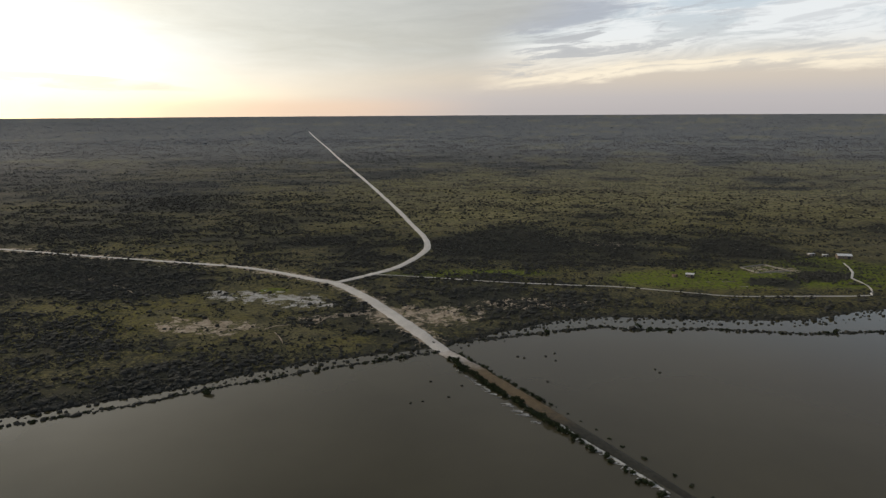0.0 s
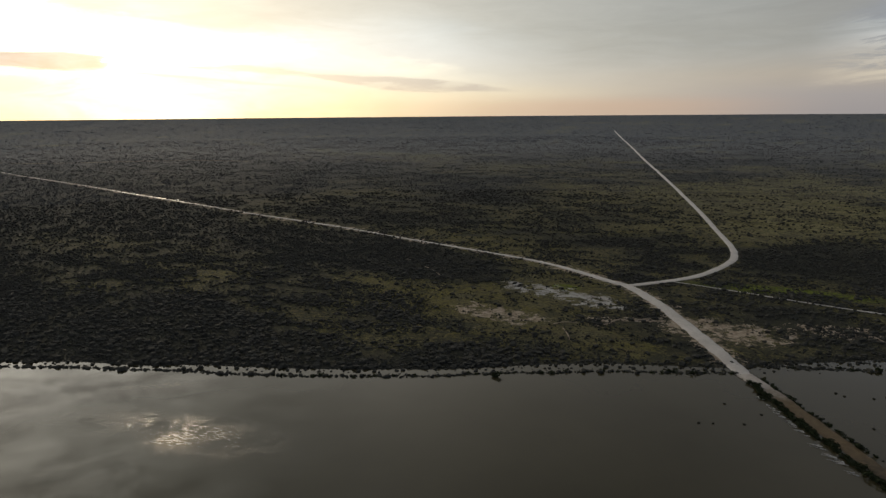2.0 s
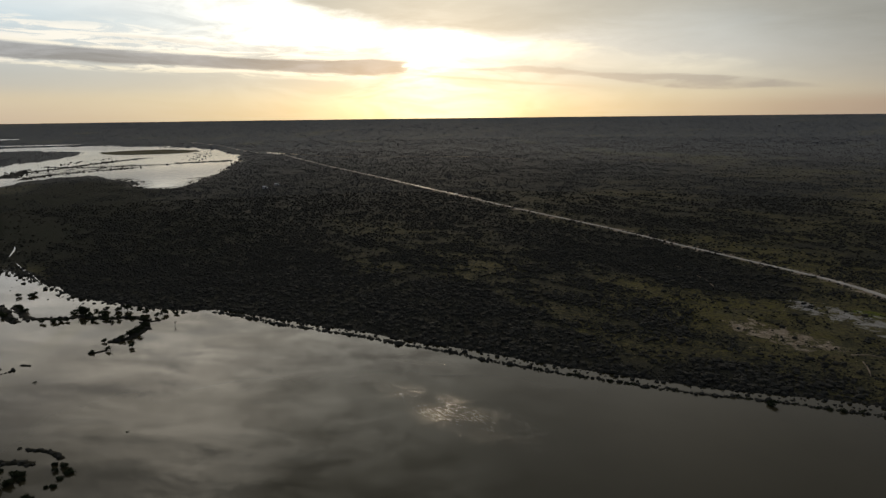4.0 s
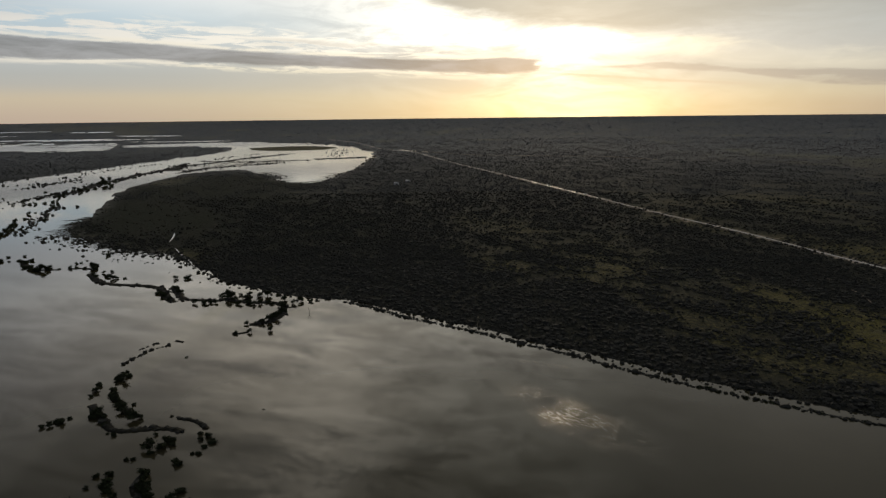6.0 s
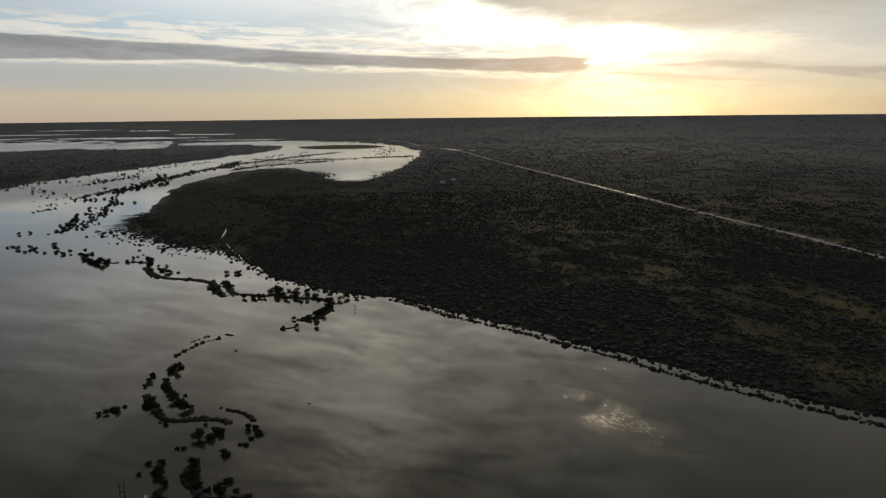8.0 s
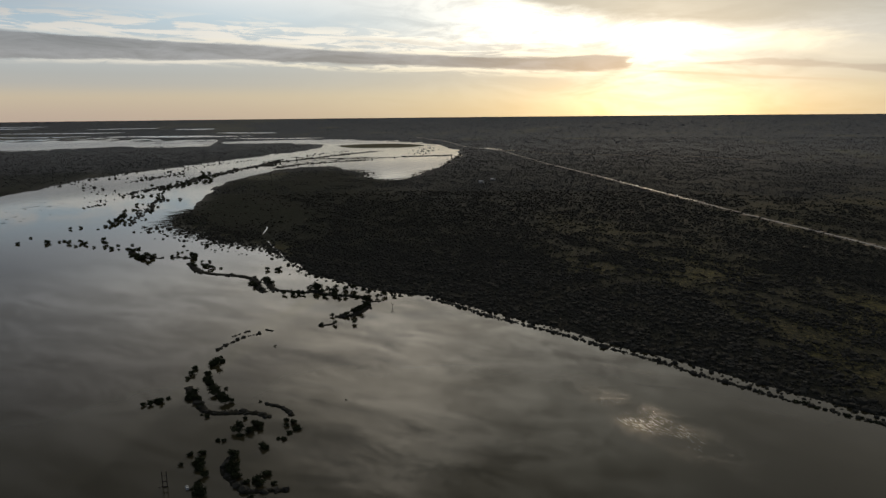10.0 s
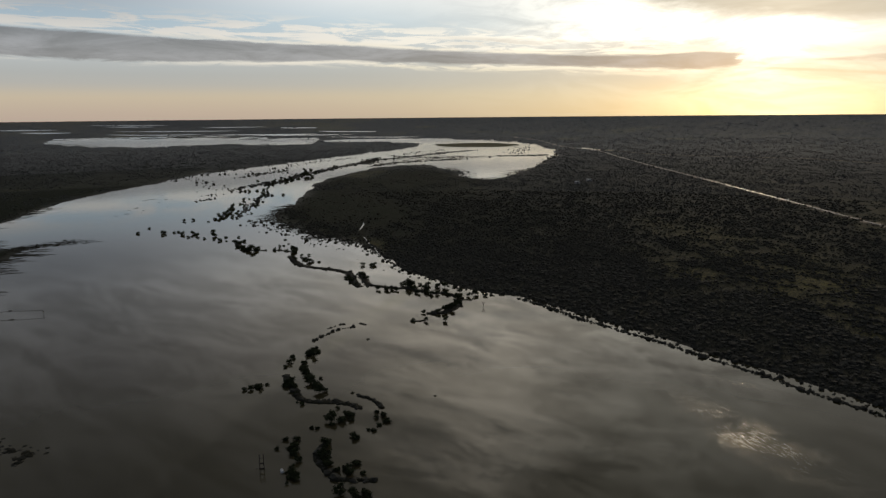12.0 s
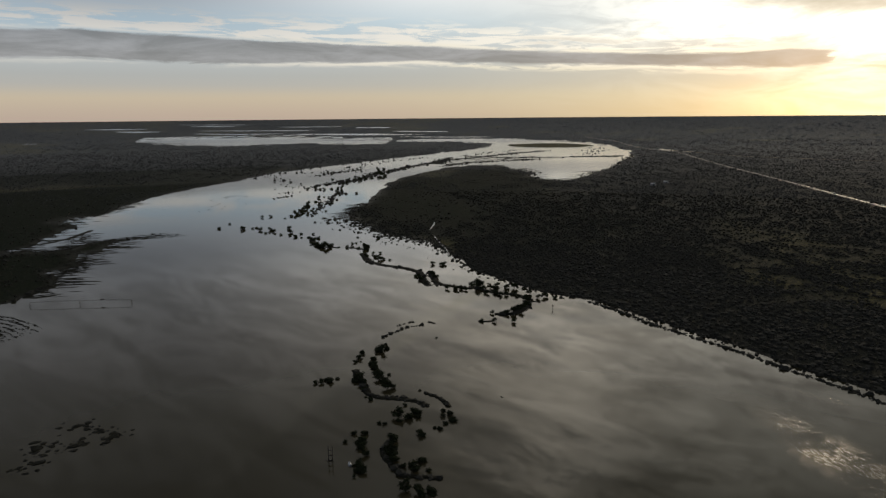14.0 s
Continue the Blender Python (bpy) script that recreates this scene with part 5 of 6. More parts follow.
for places, sunk, label in ((OLD_BEND, 0.38, "dark leafy tree standing drowned in flood water"), (INNER_BEND, 0.38, "dark leafy tree standing drowned in flood water"),
                            (NEAR_BEND, 0.36, "dark round-crowned tree standing drowned in flood water"), (SPIT, 0.34, "dark leafy tree on a drowned river bank"),
                            (INSHORE, 0.32, "dark leafy tree in the shallows by the drowned bank"), (MID_BANK, 0.40, "dark bushy tree on the drowned middle bank"),
                            (OUTER_ROW, 0.42, "dark bushy tree in the open flooded river"), (FAR_ROW, 0.46, "far dark tree in the flooded river")):
    for cx, cy, wide in places:
        wide *= 0.88 if sunk >= 0.4 else 1.0
        plant(trees[:4], cx, cy, -wide * sunk, wide / 6.5, rng, label, "tree", "drowned trees along the old river course")
for cx, cy in [(-276, 34), (-270, 39), (-262, 43), (-345, 52), (-263, 68)]:
    plant(low, cx, cy, -0.5, float(rng.uniform(0.35, 0.6)), rng, "low dark bush half drowned in flood water", "bush", "drowned bushes of the old river course")
dead_tree(-386, 132, 3.6, 4)
dead_tree(-367, 91, 2.8, 6)
dead_tree(-441, 109, 5.0, 5)

LEFT_ROW = [(3, 315), (9, 302), (18, 285), (29, 266), (41, 244), (49, 231)]
LEFT_END = [(49, 229), (54, 221), (60, 210), (67, 198), (76, 183)]
RIGHT_ROW = [(8, 320), (18, 303), (28, 287), (38, 270), (45, 259)]
RIGHT_END = [(46, 257), (52, 248), (65, 225), (78, 202), (90, 182)]
for line, spacing, spread, scale, seed in ((LEFT_ROW, 1.1, 0.8, 0.85, 21), (LEFT_END, 2.6, 0.9, 0.75, 22), (RIGHT_ROW, 2.4, 0.4, 0.7, 23), (RIGHT_END, 7.5, 0.4, 0.45, 24)):
    xs, ys, r2 = offset_run(line, spacing, spread, seed)
    for px, py in zip(xs, ys):
        plant(low, px, py, -0.3, scale * float(r2.uniform(0.65, 1.15)), r2, "dark green bush on the edge of the flooded causeway", "bush", "bushes along the causeway")
for line, spacing, seed in ((LINE_M[:60], 3.6, 31), (LINE_R, 4.5, 32)):
    xs, ys, r2 = offset_run(line, spacing, 0.7, seed)
    keep = r2.uniform(0, 1, len(xs)) < 0.86
    for px, py in zip(xs[keep], ys[keep]):
        plant(low, px, py, -0.75, float(r2.uniform(0.5, 0.95)), r2, "dark bush standing in water along the flooded shore", "bush", "bushes along the drowned fence line")
for cx, cy, s in ((-103, 274, 0.85), (57, 352, 0.6), (46, 349, 0.5), (110, 360, 0.75), (116, 358, 0.85), (126, 354, 0.7), (210, 349, 0.95), (216, 350, 0.6)):
    plant(trees[:2], cx, cy, -2.1 * s, s * 0.8, rng, "taller dark tree standing in water along the shore", "tree", "trees along the drowned fence line")
for ob in trees + low:
    discard(ob)


def far_bushes():
    """Bushes in the shallows and along the far river, too many and small to count."""
    runs = [offset_run(SHORE, sp, sd, k) for k, (SHORE, sp, sd) in enumerate((
        (curve(SHORE_MID) + (2, 4), 1.0, 1.8), (curve(SHORE_MID) + (-1, -4), 3.0, 1.8), (curve(SHORE_EAST[2:]) + (0, -8), 2.2, 3.5), (curve(SHORE_EAST[3:]), 1.0, 2.6), (curve(SHORE_BEND[:9]), 1.6, 5.0), (curve(SHORE_BEND[1:7]), 2.5, 9.0),
        (LINE_M[60:], 1.5, 0.8), (MUD_BAR, 0.8, 0.9), (BAR_G, 1.3, 0.35), ([(-370, 33), (-376, 40), (-376, 45)], 1.6, 0.4), (BAR_K, 0.6, 0.5), (BAR_C, 0.7, 0.6), (BANK_A, 0.7, 1.5), (BANK_B, 0.8, 1.2), (BANK_C, 0.6, 1.5), (LINE_R, 0.6, 1.0), (LINE_V, 1.6, 9.0), ([(-1147, -42), (-1215, -10), (-1283, 28)], 2.0, 5.0), ([(-1373, -37), (-1450, 10), (-1522, 59)], 2.4, 6.0), ([(-1430, 115), (-1500, 150), (-1577, 168)], 2.2, 6.0), ([(-823, -28), (-880, -20), (-951, -12), (-1074, 14)], 1.8, 4.0), ([(-1010, -90), (-1040, -60)], 2.5, 5.0), (LINE_T, 1.5, 4.0), (LINE_S, 1.8, 8.0), (STRIP_1, 1.5, 10.0), (STRIP_2, 1.6, 8.0), (LINE_M, 0.75, 0.7), ([(-1829, 665), (-1815, 740), (-1810, 817)], 1.3, 3.0), ([(-1120, -41), (-1131, -11)], 4.0, 3.0), ([(-1466, -76), (-1458, 65)], 6.0, 6.0),
        ([(-800, -6), (-734, 27), (-653, 58), (-600, 78)], 0.9, 13.0), (curve(BAY[5:]), 6.0, 6.0), (curve(BAY[:6]), 5.0, 9.0), (curve(RIVER_SOUTH[5:10]), 7.0, 9.0),
        ([(-1427, -142), (-1300, -100), (-1180, -70), (-1050, -60)], 7.0, 14.0), ([(-1500, 20), (-1700, 90), (-1900, 260)], 5.0, 16.0), ([(-1900, 740), (-2100, 850), (-2300, 930)], 6.0, 20.0), ([(-2000, 420), (-2200, 620)], 7.0, 20.0)))]
    for k, (px, py, _) in enumerate(runs):
        r2 = np.random.default_rng(500 + k)
        dist = np.hypot(px, py)
        size = r2.gamma(4.0, 0.5, len(px)) * np.clip(dist / 800, 0.6, 1.3) + 0.5
        z = np.maximum(land_height(px, py)[0], -0.2) + profile(dist)
        yield px, py, z, size, size * r2.uniform(0.28, 0.5, len(px))


px, py, pz, ps, pt = (np.concatenate(c) for c in zip(*far_bushes()))
tagged(new("shallows_bushes", bushes("shallows_bushes", px, py, pz, ps, pt, SCRUB, 7, 9)), "dark bushes in the shallows along shores and far river banks", "bushes", kind="stuff")


def streaks(name, x, y, length, width, turn, mat, seed):
    """Long low wisps of drowned grass breaking the water, as one mesh."""
    rng = np.random.default_rng(seed)
    m = len(x)
    u = np.array([-1.0, -0.5, 0.1, 0.6, 1.0, 0.5, 0.0, -0.6])[None] + rng.uniform(-0.12, 0.12, (m, 8))
    v = np.array([0.0, 0.8, 1.0, 0.7, 0.0, -0.8, -1.0, -0.7])[None] * rng.uniform(0.3, 1.3, (m, 8))
    a, b = u * length[:, None] / 2, v * width[:, None] / 2 + (u * u - 0.4) * width[:, None] * rng.normal(0, 0.9, (m, 1))
    c, s = np.cos(turn)[:, None], np.sin(turn)[:, None]
    px, py = x[:, None] + a * c - b * s, y[:, None] + a * s + b * c
    verts = np.empty((m, 9, 3))
    base = profile(np.hypot(x, y))[:, None]
    verts[:, :8] = np.stack([px, py, base - 0.02 + np.zeros_like(px)], -1)
    verts[:, 8] = np.stack([x, y, base[:, 0] + rng.uniform(0.12, 0.3, m)], -1)
    f = np.array([(k, (k + 1) % 8, 8) for k in range(8)])
    return mesh_arrays(name, verts.reshape(-1, 3), (f[None] + (np.arange(m) * 9)[:, None, None]).reshape(-1, 3), mat, False)


def drowned_grass():
    """Grass half under water along the ragged southern bank, the spits and the far bays."""
    south = curve(RIVER_SOUTH)
    runs = ((south[66:170], 0.9, 9.0, 16.0), (curve(SHORE_BEND[6:11]), 0.55, 7.0, 11.0), (curve([(-640, -262), (-664, -240), (-690, -222), (-712, -196), (-716, -170)]), 0.3, 8.0, 6.0),
            (curve([(-466, -228), (-500, -219), (-545, -214), (-582, -211), (-600, -220)]), 0.5, 5.0, 9.0), (curve([(-594, -278), (-607, -257), (-660, -248), (-739, -258)]), 0.8, 8.0, 12.0),
            (curve(BAY[:7]), 2.2, 14.0, 22.0), (curve([(-1640, 280), (-1720, 380), (-1800, 470), (-1850, 560)]), 2.5, 40.0, 34.0), (FAR_LAKE, 22.0, 22.0, 90.0),
            (curve([(-3421, -572), (-3390, -300), (-3300, -60), (-3080, 100)]), 14.0, 45.0, 110.0), (curve(RIVER_NORTH[:5]), 12.0, 18.0, 50.0), (curve([(-900, -170), (-1000, -150), (-1100, -130)]), 9.0, 18.0, 5.0))
    for k, (line, spacing, spread, size) in enumerate(runs):
        x, y, r2 = offset_run(line, spacing, spread, 300 + k)
        length = size * r2.gamma(3.0, 0.33, len(x)) + 1.0
        yield x, y, length, length * r2.uniform(0.05, 0.16, len(x)) + 0.35, 1.57 + r2.normal(0, 0.16, len(x))


sx, sy, sl, sw, st = (np.concatenate(c) for c in zip(*drowned_grass()))
tagged(new("drowned_grass", streaks("drowned_grass", sx, sy, sl, sw, st, MUD, 17)), "dark wisps of drowned grass along the flooded banks", "grass", kind="stuff")
rows = []
for k in range(10):
    row = curve([(-440 + 6.2 * k, -214), (-429 + 5.9 * k, -196 + 0.6 * k), (-404 + 4.0 * k, -170 - 1.6 * k)])
    wx, wy, r2 = offset_run(row, 0.5, 0.5, 700 + k)
    way = np.linspace(0, 1, len(wx))
    keep = r2.uniform(0, 1, len(wx)) < 1.05 - 0.8 * way
    run = r2.gamma(3.0, 0.8, len(wx)) + 0.8
    rows.append(np.stack([wx, wy, run, run * r2.uniform(0.12, 0.3, len(wx)), np.interp(way, [0, 0.5, 1], [0.95, 0.85, 0.7])])[:, keep])
sx, sy, sl, sw, st = np.concatenate(rows, 1)
tagged(new("drowned_crop", streaks("drowned_crop", sx, sy, sl, sw, st, MUD, 18)), "curved dark rows of drowned crop in flood water", "crop", kind="stuff")
# mats of drowned weed
wx, wy, r2 = offset_run([(-233, -117), (-237, -106), (-253, -114), (-250, -99), (-254, -85), (-269, -106)], 0.6, 3.0, 91)
size = r2.gamma(3.0, 0.4, len(wx)) + 0.4
tagged(new("weed_mat", bushes("weed_mat", wx, wy, np.full(len(wx), -0.05), size * 1.3, size * 0.09, MUD, 6, 10)), "dark mats of drowned weed afloat on flood water", "weeds", kind="stuff")
wx, wy = np.array([37, 40, 51, 56, 55, 47, 100, 101, 140, -14.0, -9, -6, 8, 2]), np.array([316, 314, 316, 320, 310, 284, 298, 294, 190, 262, 264, 285, 280, 268.0])
size = np.full(len(wx), 1.5)
tagged(new("drift_clump", bushes("drift_clump", wx, wy, np.zeros(len(wx)), size, size * 0.3, MUD, 6, 12)), "small dark clumps of drowned scrub in open water", "weeds", kind="stuff")


# ---------------------------------------------------------------- white water over the causeway
def foam_streak(x, y, go, length, width, seed):
    """A lumpy tongue of white water running off the road."""
    rng = np.random.default_rng(seed)
    rows, cols = 9, 5
    u = np.linspace(0, 1, rows)[:, None]
    v = np.linspace(-1, 1, cols)[None, :]
    half = width * 0.5 * (1.0 - 0.75 * u) * (1 - u ** 6)
    c, s = math.cos(radians(go)), math.sin(radians(go))
    a, b = u * length + np.zeros_like(v), half * v + rng.normal(0, 0.08, (rows, cols))
    z = 0.05 + 0.22 * (1 - v ** 2) * (1 - u) + rng.uniform(0, 0.08, (rows, cols))
    verts = np.stack([x + a * c - b * s, y + a * s + b * c, z], -1).reshape(-1, 3)
    ob = new("foam", mesh_arrays("foam", verts, grid_faces(rows, cols, False), FOAM, True))
    return tagged(ob, "white foaming water pouring off the causeway", "foam", "foam along the causeway")


for k, u in enumerate(np.sort(np.random.default_rng(5).uniform(0, 1, 44))):
    r2 = np.random.default_rng(900 + k)
    fx, fy = np.interp(u, [0, 0.25, 0.6, 1.0], [7, 14, 26, 38]), np.interp(u, [0, 0.25, 0.6, 1.0], [299, 286, 264, 243])
    foam_streak(fx + r2.normal(0, 0.3), fy + r2.normal(0, 0.5), 168 + r2.normal(0, 7), (1.2 + 3.4 * u) * r2.uniform(0.6, 1.4), r2.uniform(0.2, 0.6), k)
RAPIDS = curve([(45.5, 241), (49, 234), (54, 225), (60, 215), (66, 204), (72, 193)], step=12)
rapids = ribbon("rapids", RAPIDS, 1.0, FOAM, 0.06, 0.8, 0.35, 61, np.random.default_rng(6).uniform(0.0, 0.18, len(RAPIDS)))
tagged(rapids, "white rapids where flood water breaks over the causeway", "foam", kind="structure")
for k, u in enumerate(np.linspace(0, 1, 34)):
    r2 = np.random.default_rng(950 + k)
    p = RAPIDS[int(u * (len(RAPIDS) - 1))]
    foam_streak(p[0] - 0.6 + r2.normal(0, 0.3), p[1] - 0.4 + r2.normal(0, 0.3), 190 + r2.normal(0, 18), r2.uniform(1.2, 2.8), r2.uniform(0.4, 1.0), 40 + k)


# ---------------------------------------------------------------- buildings and works
WHITE = plain_material("whitewashed_wall", (0.68, 0.66, 0.61), 0.85, 0, 1.5, 0.12)
SHEET = plain_material("pale_sheet_roof", (0.74, 0.72, 0.68), 0.6, 0.0, 1.0, 0.12)
GREY = plain_material("weathered_wall", (0.34, 0.31, 0.27), 0.9, 0, 1.5, 0.2)
DARK = plain_material("shaded_opening_panel", (0.03, 0.03, 0.03), 0.6, 0, 2.0, 0.2)
STONE = plain_material("pale_kraal_stone", (0.30, 0.27, 0.23), 0.9, 0, 1.2, 0.3, 0.5)
STEEL = plain_material("rusty_steel", (0.10, 0.085, 0.075), 0.7, 0.4, 2.0, 0.3)
PAINT = plain_material("white_car_paint", (0.78, 0.78, 0.78), 0.3, 0, 2.0, 0.05)
TYRE = plain_material("tyre_rubber", (0.02, 0.02, 0.02), 0.9)
GLASS = plain_material("dark_window_glass", (0.02, 0.025, 0.03), 0.08)


def land_at(x, y):
    a, b = np.array([float(x)]), np.array([float(y)])
    return float(land_height(a, b)[0][0] + profile(np.hypot(a, b))[0])


def house(x, y, turn, length, depth, height, label, wall, windows=2, rise=0.7, cover=None):
    """A long low farm building under a pitched sheet roof."""
    ob = thing("farm_building", x, y, land_at(x, y), label, "building", "", turn)
    t = 0.22
    for cx, cy, sx, sy in ((0, -depth / 2, length, t), (0, depth / 2, length, t), (-length / 2 + t / 2, 0, t, depth - t), (length / 2 - t / 2, 0, t, depth - t)):
        part("wall", boxed(cx, cy, height / 2 - 0.2, sx, sy, height + 0.4), wall, ob)
    bm = bmesh.new()
    L, D = length / 2 + 0.35, depth / 2 + 0.4
    rows = [(-D, height - 0.02), (0, height + rise), (D, height - 0.02)]
    verts = [bm.verts.new((sx * L, yy, zz + dz)) for sx in (-1, 1) for dz in (0.0, 0.09) for yy, zz in rows]
    for a, b, c, d in ((0, 1, 7, 6), (1, 2, 8, 7), (3, 9, 10, 4), (4, 10, 11, 5), (0, 6, 9, 3), (2, 5, 11, 8), (0, 3, 4, 1), (1, 4, 5, 2), (6, 7, 10, 9), (7, 8, 11, 10)):
        bm.faces.new([verts[i] for i in (a, b, c, d)])
    bmesh.ops.recalc_face_normals(bm, faces=bm.faces)
    part("roof", bm, cover or SHEET, ob, "brown rusted sheet roof" if cover else "pale corrugated sheet roof")
    # flat dark panel on the closed wall, painting the shade of an opening
    part("door", boxed(length * 0.28, -depth / 2 - 0.13, 1.05, min(2.2, length * 0.25), 0.08, 2.1), DARK, ob, "dark panel painted as a shaded open doorway")
    for k in range(windows):
        wx = -length * 0.38 + k * length * 0.5 / max(windows, 1)
        win = part("window", boxed(wx, -depth / 2 - 0.13, height * 0.55, 1.2, 0.06, 1.0), WHITE, ob)
        part("pane", boxed(wx, -depth / 2 - 0.17, height * 0.55, 1.0, 0.03, 0.8), GLASS, win)
    return ob


TAN = plain_material("brown_plaster", (0.20, 0.155, 0.115), 0.9, 0, 1.5, 0.2)
RUST = plain_material("rusted_sheet", (0.16, 0.085, 0.05), 0.7, 0.2, 1.5, 0.3)
house(328, 534, -12, 10.5, 6.0, 2.6, "long brown shed with a white sheet roof on green grass", TAN, 2, 1.2)
house(181, 476, -25, 5.5, 4.5, 2.2, "small brown hut with a white flat-pitched roof on green grass", TAN, 1, 0.45)
house(170, 476, 15, 3.2, 2.4, 1.5, "tiny brown store with a rusted roof beside the hut", TAN, 0, 0.25, RUST)
house(307, 545, 10, 5.0, 3.0, 1.8, "low pale outbuilding beside the long shed", GREY, 1, 0.3)
house(317, 541, -5, 4.5, 2.5, 1.6, "low grey outbuilding beside the long shed", GREY, 1, 0.25)
house(-1046, 528, 35, 8.0, 5.0, 2.6, "white-roofed farmhouse alone in dark bush", WHITE, 2, 1.4)
house(-1075, 566, 25, 8.0, 5.0, 2.6, "second white-roofed farmhouse alone in dark bush", WHITE, 2, 1.4)


def kraal():
    """A four-sided stock pen of piled pale stone round trampled earth."""
    corners = [(230, 503), (235, 485), (262, 491), (252, 512)]
    mx, my = sum(c[0] for c in corners) / 4, sum(c[1] for c in corners) / 4
    ob = thing("stock_pen", mx, my, land_at(mx, my), "four-sided pale stone stock pen round bare earth", "enclosure")
    rng = np.random.default_rng(8)
    for k in range(4):
        a, b = Vector((corners[k][0] - mx, corners[k][1] - my, 0)), Vector((corners[(k + 1) % 4][0] - mx, corners[(k + 1) % 4][1] - my, 0))
        go = (b - a)
        side = Vector((-go.y, go.x, 0)).normalized() * 0.32
        m = 14
        bm = bmesh.new()
        ring = []
        for i in range(m + 1):
            p = a + go * (i / m)
            top = 0.85 + rng.uniform(-0.12, 0.12)
            ring.append([bm.verts.new(p + side * s + Vector((0, 0, z))) for s, z in ((1.15, -0.4), (0.8, top), (-0.8, top + rng.uniform(-0.08, 0.08)), (-1.15, -0.4))])
        for i in range(m):
            for j in range(3):
                bm.faces.new((ring[i][j], ring[i][j + 1], ring[i + 1][j + 1], ring[i + 1][j]))
        bm.faces.new(ring[0])
        bm.faces.new(ring[m][::-1])
        bmesh.ops.recalc_face_normals(bm, faces=bm.faces)
        part("wall", bm, STONE, ob)
    part("gatepost", boxed(*(Vector((corners[2][0] - mx + 4, corners[2][1] - my - 1, 0.5))), 0.5, 0.5, 1.8, 0, 0.05), STONE, ob)
    return ob


kraal()


def ruin(x, y, turn, length, seed):
    """A low broken line of pale fallen stone."""
    rng = np.random.default_rng(seed)
    ob = thing("ruined_wall", x, y, land_at(x, y), "low broken line of pale fallen stone on green grass", "ruin", "ruined walls by the stock pen", turn)
    for k in range(int(length / 0.7)):
        w = float(rng.uniform(0.3, 0.75))
        part("stone", boxed(k * 0.7 - length / 2 + float(rng.normal(0, 0.15)), float(rng.normal(0, 0.2)), w * 0.25, w, w * 0.8, w * 0.7, float(rng.uniform(0, 90)), w * 0.12), STONE, ob)
    return ob


for k, (x, y, turn, length) in enumerate(((203, 460, -15, 9.0), (208, 446, -20, 6.0), (230, 439, 10, 4.0), (285, 517, 20, 5.0), (189, 460, 5, 3.5))):
    ruin(x, y, turn, length, 70 + k)


def car(x, y, turn, label):
    ob = thing("car", x, y, land_at(x, y) + 0.45, label, "car", "cars on the gravel road", turn)
    part("body", boxed(0, 0, 0.75, 4.4, 1.8, 0.75, 0, 0.15), PAINT, ob)
    cabin = boxed(-0.2, 0, 1.42, 2.4, 1.6, 0.65, 0, 0.2)
    part("cabin", cabin, PAINT, ob)
    part("windscreen", boxed(1.02, 0, 1.42, 0.06, 1.35, 0.42), GLASS, ob)
    for sx in (-1.35, 1.35):
        for sy in (-0.85, 0.85):
            bm = bmesh.new()
            tube(bm, (sx, sy - 0.12, 0.36), (sx, sy + 0.12, 0.36), 0.36, 0.36, 12)
            part("wheel", bm, TYRE, ob)
    return ob


car(-872, 724.5, 164, "white pickup-sized car standing on the pale gravel road")
car(-742, 688.5, 164, "second white car standing on the pale gravel road")


def twin_pole():
    """A twin-pole timber frame standing in the water."""
    ob = thing("twin_pole_frame", -221, -5, 0.0, "dark twin-pole frame with cross beams standing in flood water", "pole frame", "", 82)
    for sx in (-0.7, 0.7):
        bm = bmesh.new()
        tube(bm, (sx, 0, -1.5), (sx, 0, 5.6), 0.16, 0.12, 8)
        part("pole", bm, STEEL, ob)
    for z, h in ((4.1, 0.16), (2.1, 0.36), (0.2, 0.3)):
        part("crossbeam", boxed(0, 0, z, 1.8, 0.2, h), STEEL, ob)
    bm = bmesh.new()
    tube(bm, (-0.7, 0, 0.4), (-2.2, 0.2, 0.1), 0.06, 0.06, 6)
    part("stay", bm, STEEL, ob)


twin_pole()


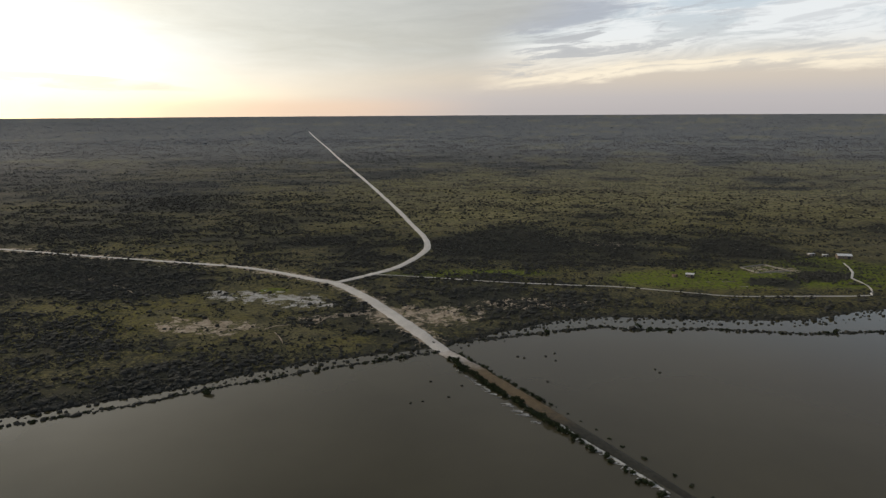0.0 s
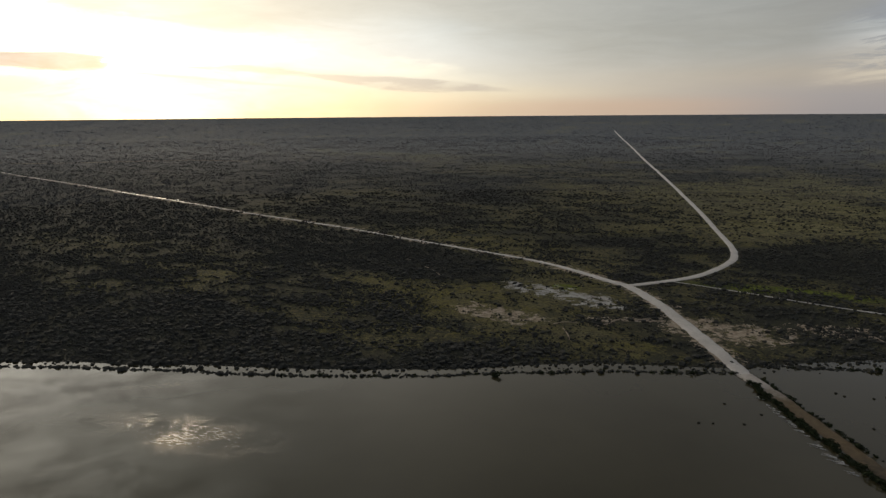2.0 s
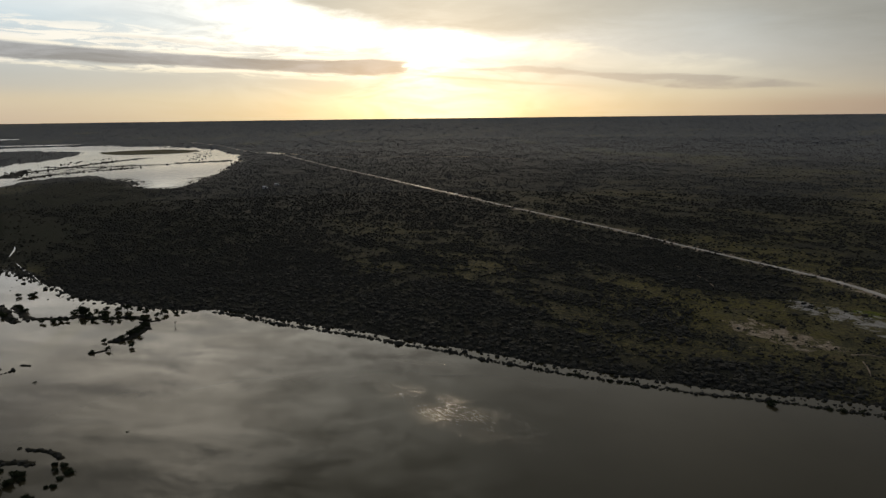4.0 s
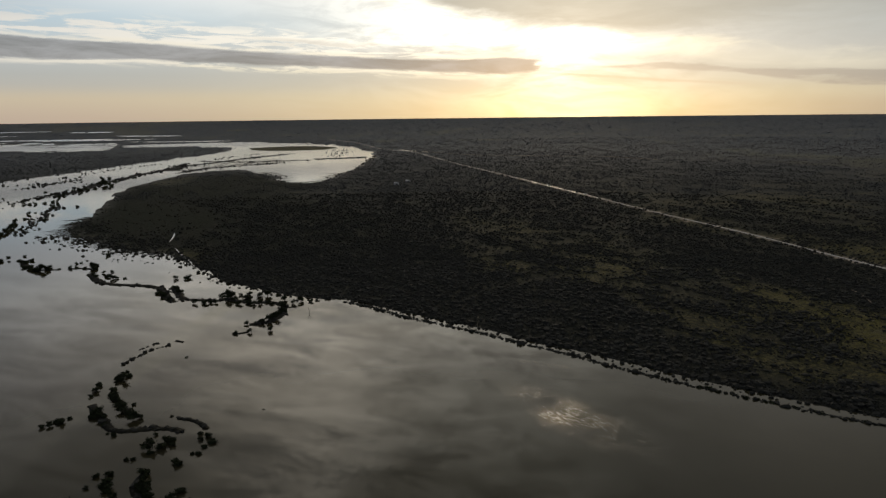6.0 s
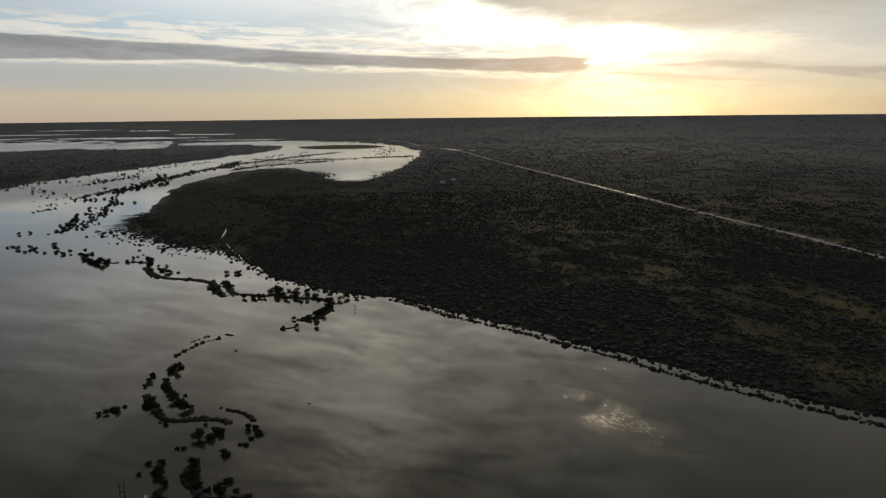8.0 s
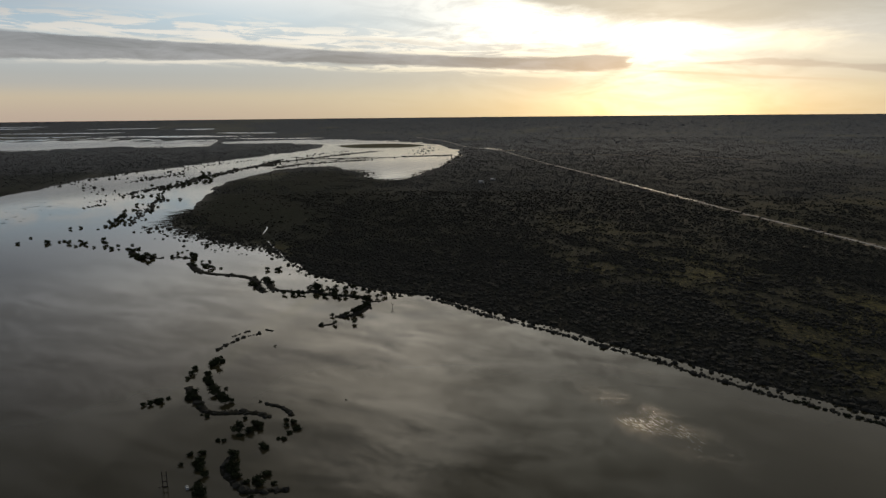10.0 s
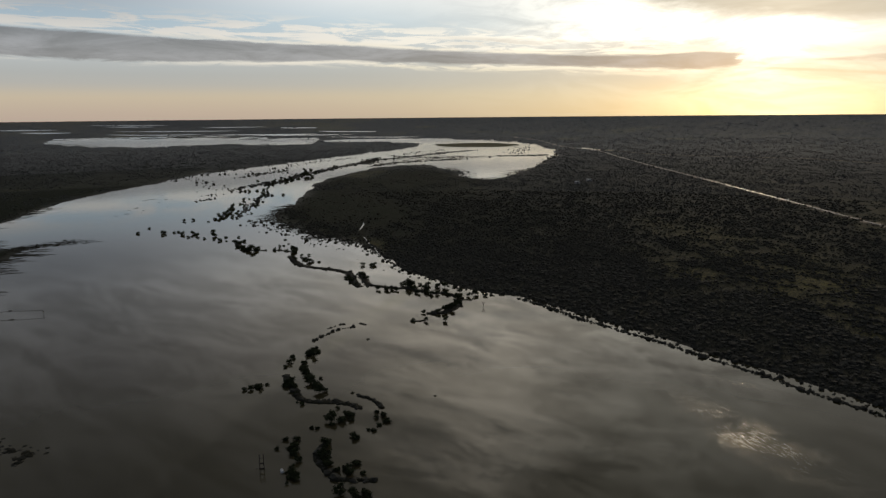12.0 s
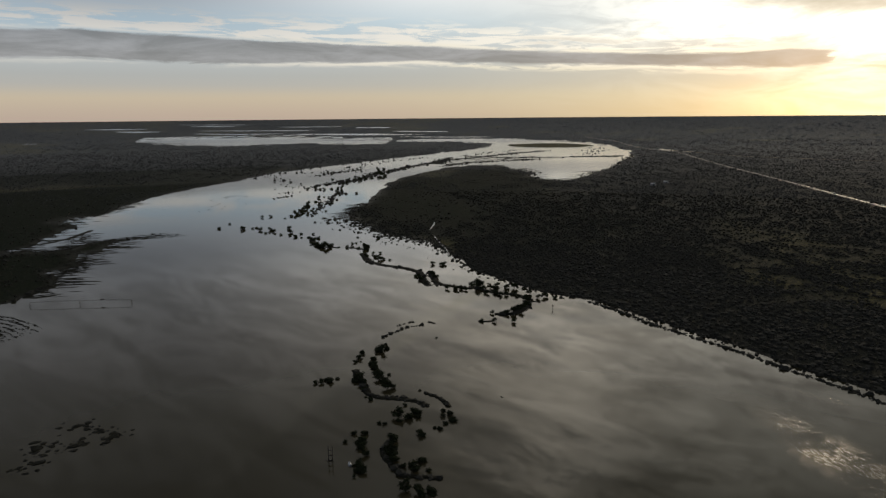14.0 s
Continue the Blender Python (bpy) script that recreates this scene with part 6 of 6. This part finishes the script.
def pivot():
    """The outer spans of a centre-pivot irrigator, drowned to the axles."""
    towers = [Vector((-457, -198, 0)), Vector((-455, -167, 0)), Vector((-451, -134, 0))]
    ob = thing("irrigation_pivot", -455, -167, -1.0, "drowned centre-pivot irrigator with arched pipe spans on wheeled towers", "irrigator")
    base = Vector((-455, -167, 0))
    for tpos in towers:
        p = tpos - base
        bm = bmesh.new()
        for dx in (-1.9, 1.9):
            tube(bm, p + Vector((dx, 0, -0.3)), p + Vector((0, 0, 3.5)), 0.1, 0.08)
        tube(bm, p + Vector((-1.9, 0, 0.15)), p + Vector((1.9, 0, 0.15)), 0.1, 0.1)
        leg = part("tower", bm, STEEL, ob)
        for dx in (-1.9, 1.9):
            bm = bmesh.new()
            tube(bm, p + Vector((dx, -0.15, 0.0)), p + Vector((dx, 0.15, 0.0)), 0.6, 0.6, 12)
            part("wheel", bm, TYRE, leg)
    for a, b in ((towers[0], towers[1]), (towers[1], towers[2])):
        bm, steps = bmesh.new(), 8
        pts = [a.lerp(b, i / steps) - base + Vector((0, 0, 3.5 + 0.45 * math.sin(math.pi * i / steps))) for i in range(steps + 1)]
        for i in range(steps):
            tube(bm, pts[i], pts[i + 1], 0.07, 0.07)
        part("pipe_span", bm, STEEL, ob)
        bm = bmesh.new()
        low_pts = [p - Vector((0, 0, 0.5 * math.sin(math.pi * i / steps))) for i, p in enumerate(pts)]
        for i in range(steps):
            tube(bm, low_pts[i], low_pts[i + 1], 0.025, 0.025, 4)
            tube(bm, low_pts[i], pts[i + 1], 0.025, 0.025, 4)
        part("truss", bm, STEEL, ob)
    part("control_box", boxed(0.2, 14, 3.9, 0.5, 2.4, 0.5), STEEL, ob)


pivot()


def tank():
    ob = thing("water_tank", -217, 1.5, 0.0, "small white plastic tank washed up in flood water", "tank")
    bm = bmesh.new()
    tube(bm, (-0.9, 0, 0.25), (0.9, 0.2, 0.25), 0.5, 0.5, 14)
    part("drum", bm, PAINT, ob)
    part("lid", boxed(0, 0.1, 0.77, 0.5, 0.5, 0.08, 0, 0.02), GREY, ob)


tank()
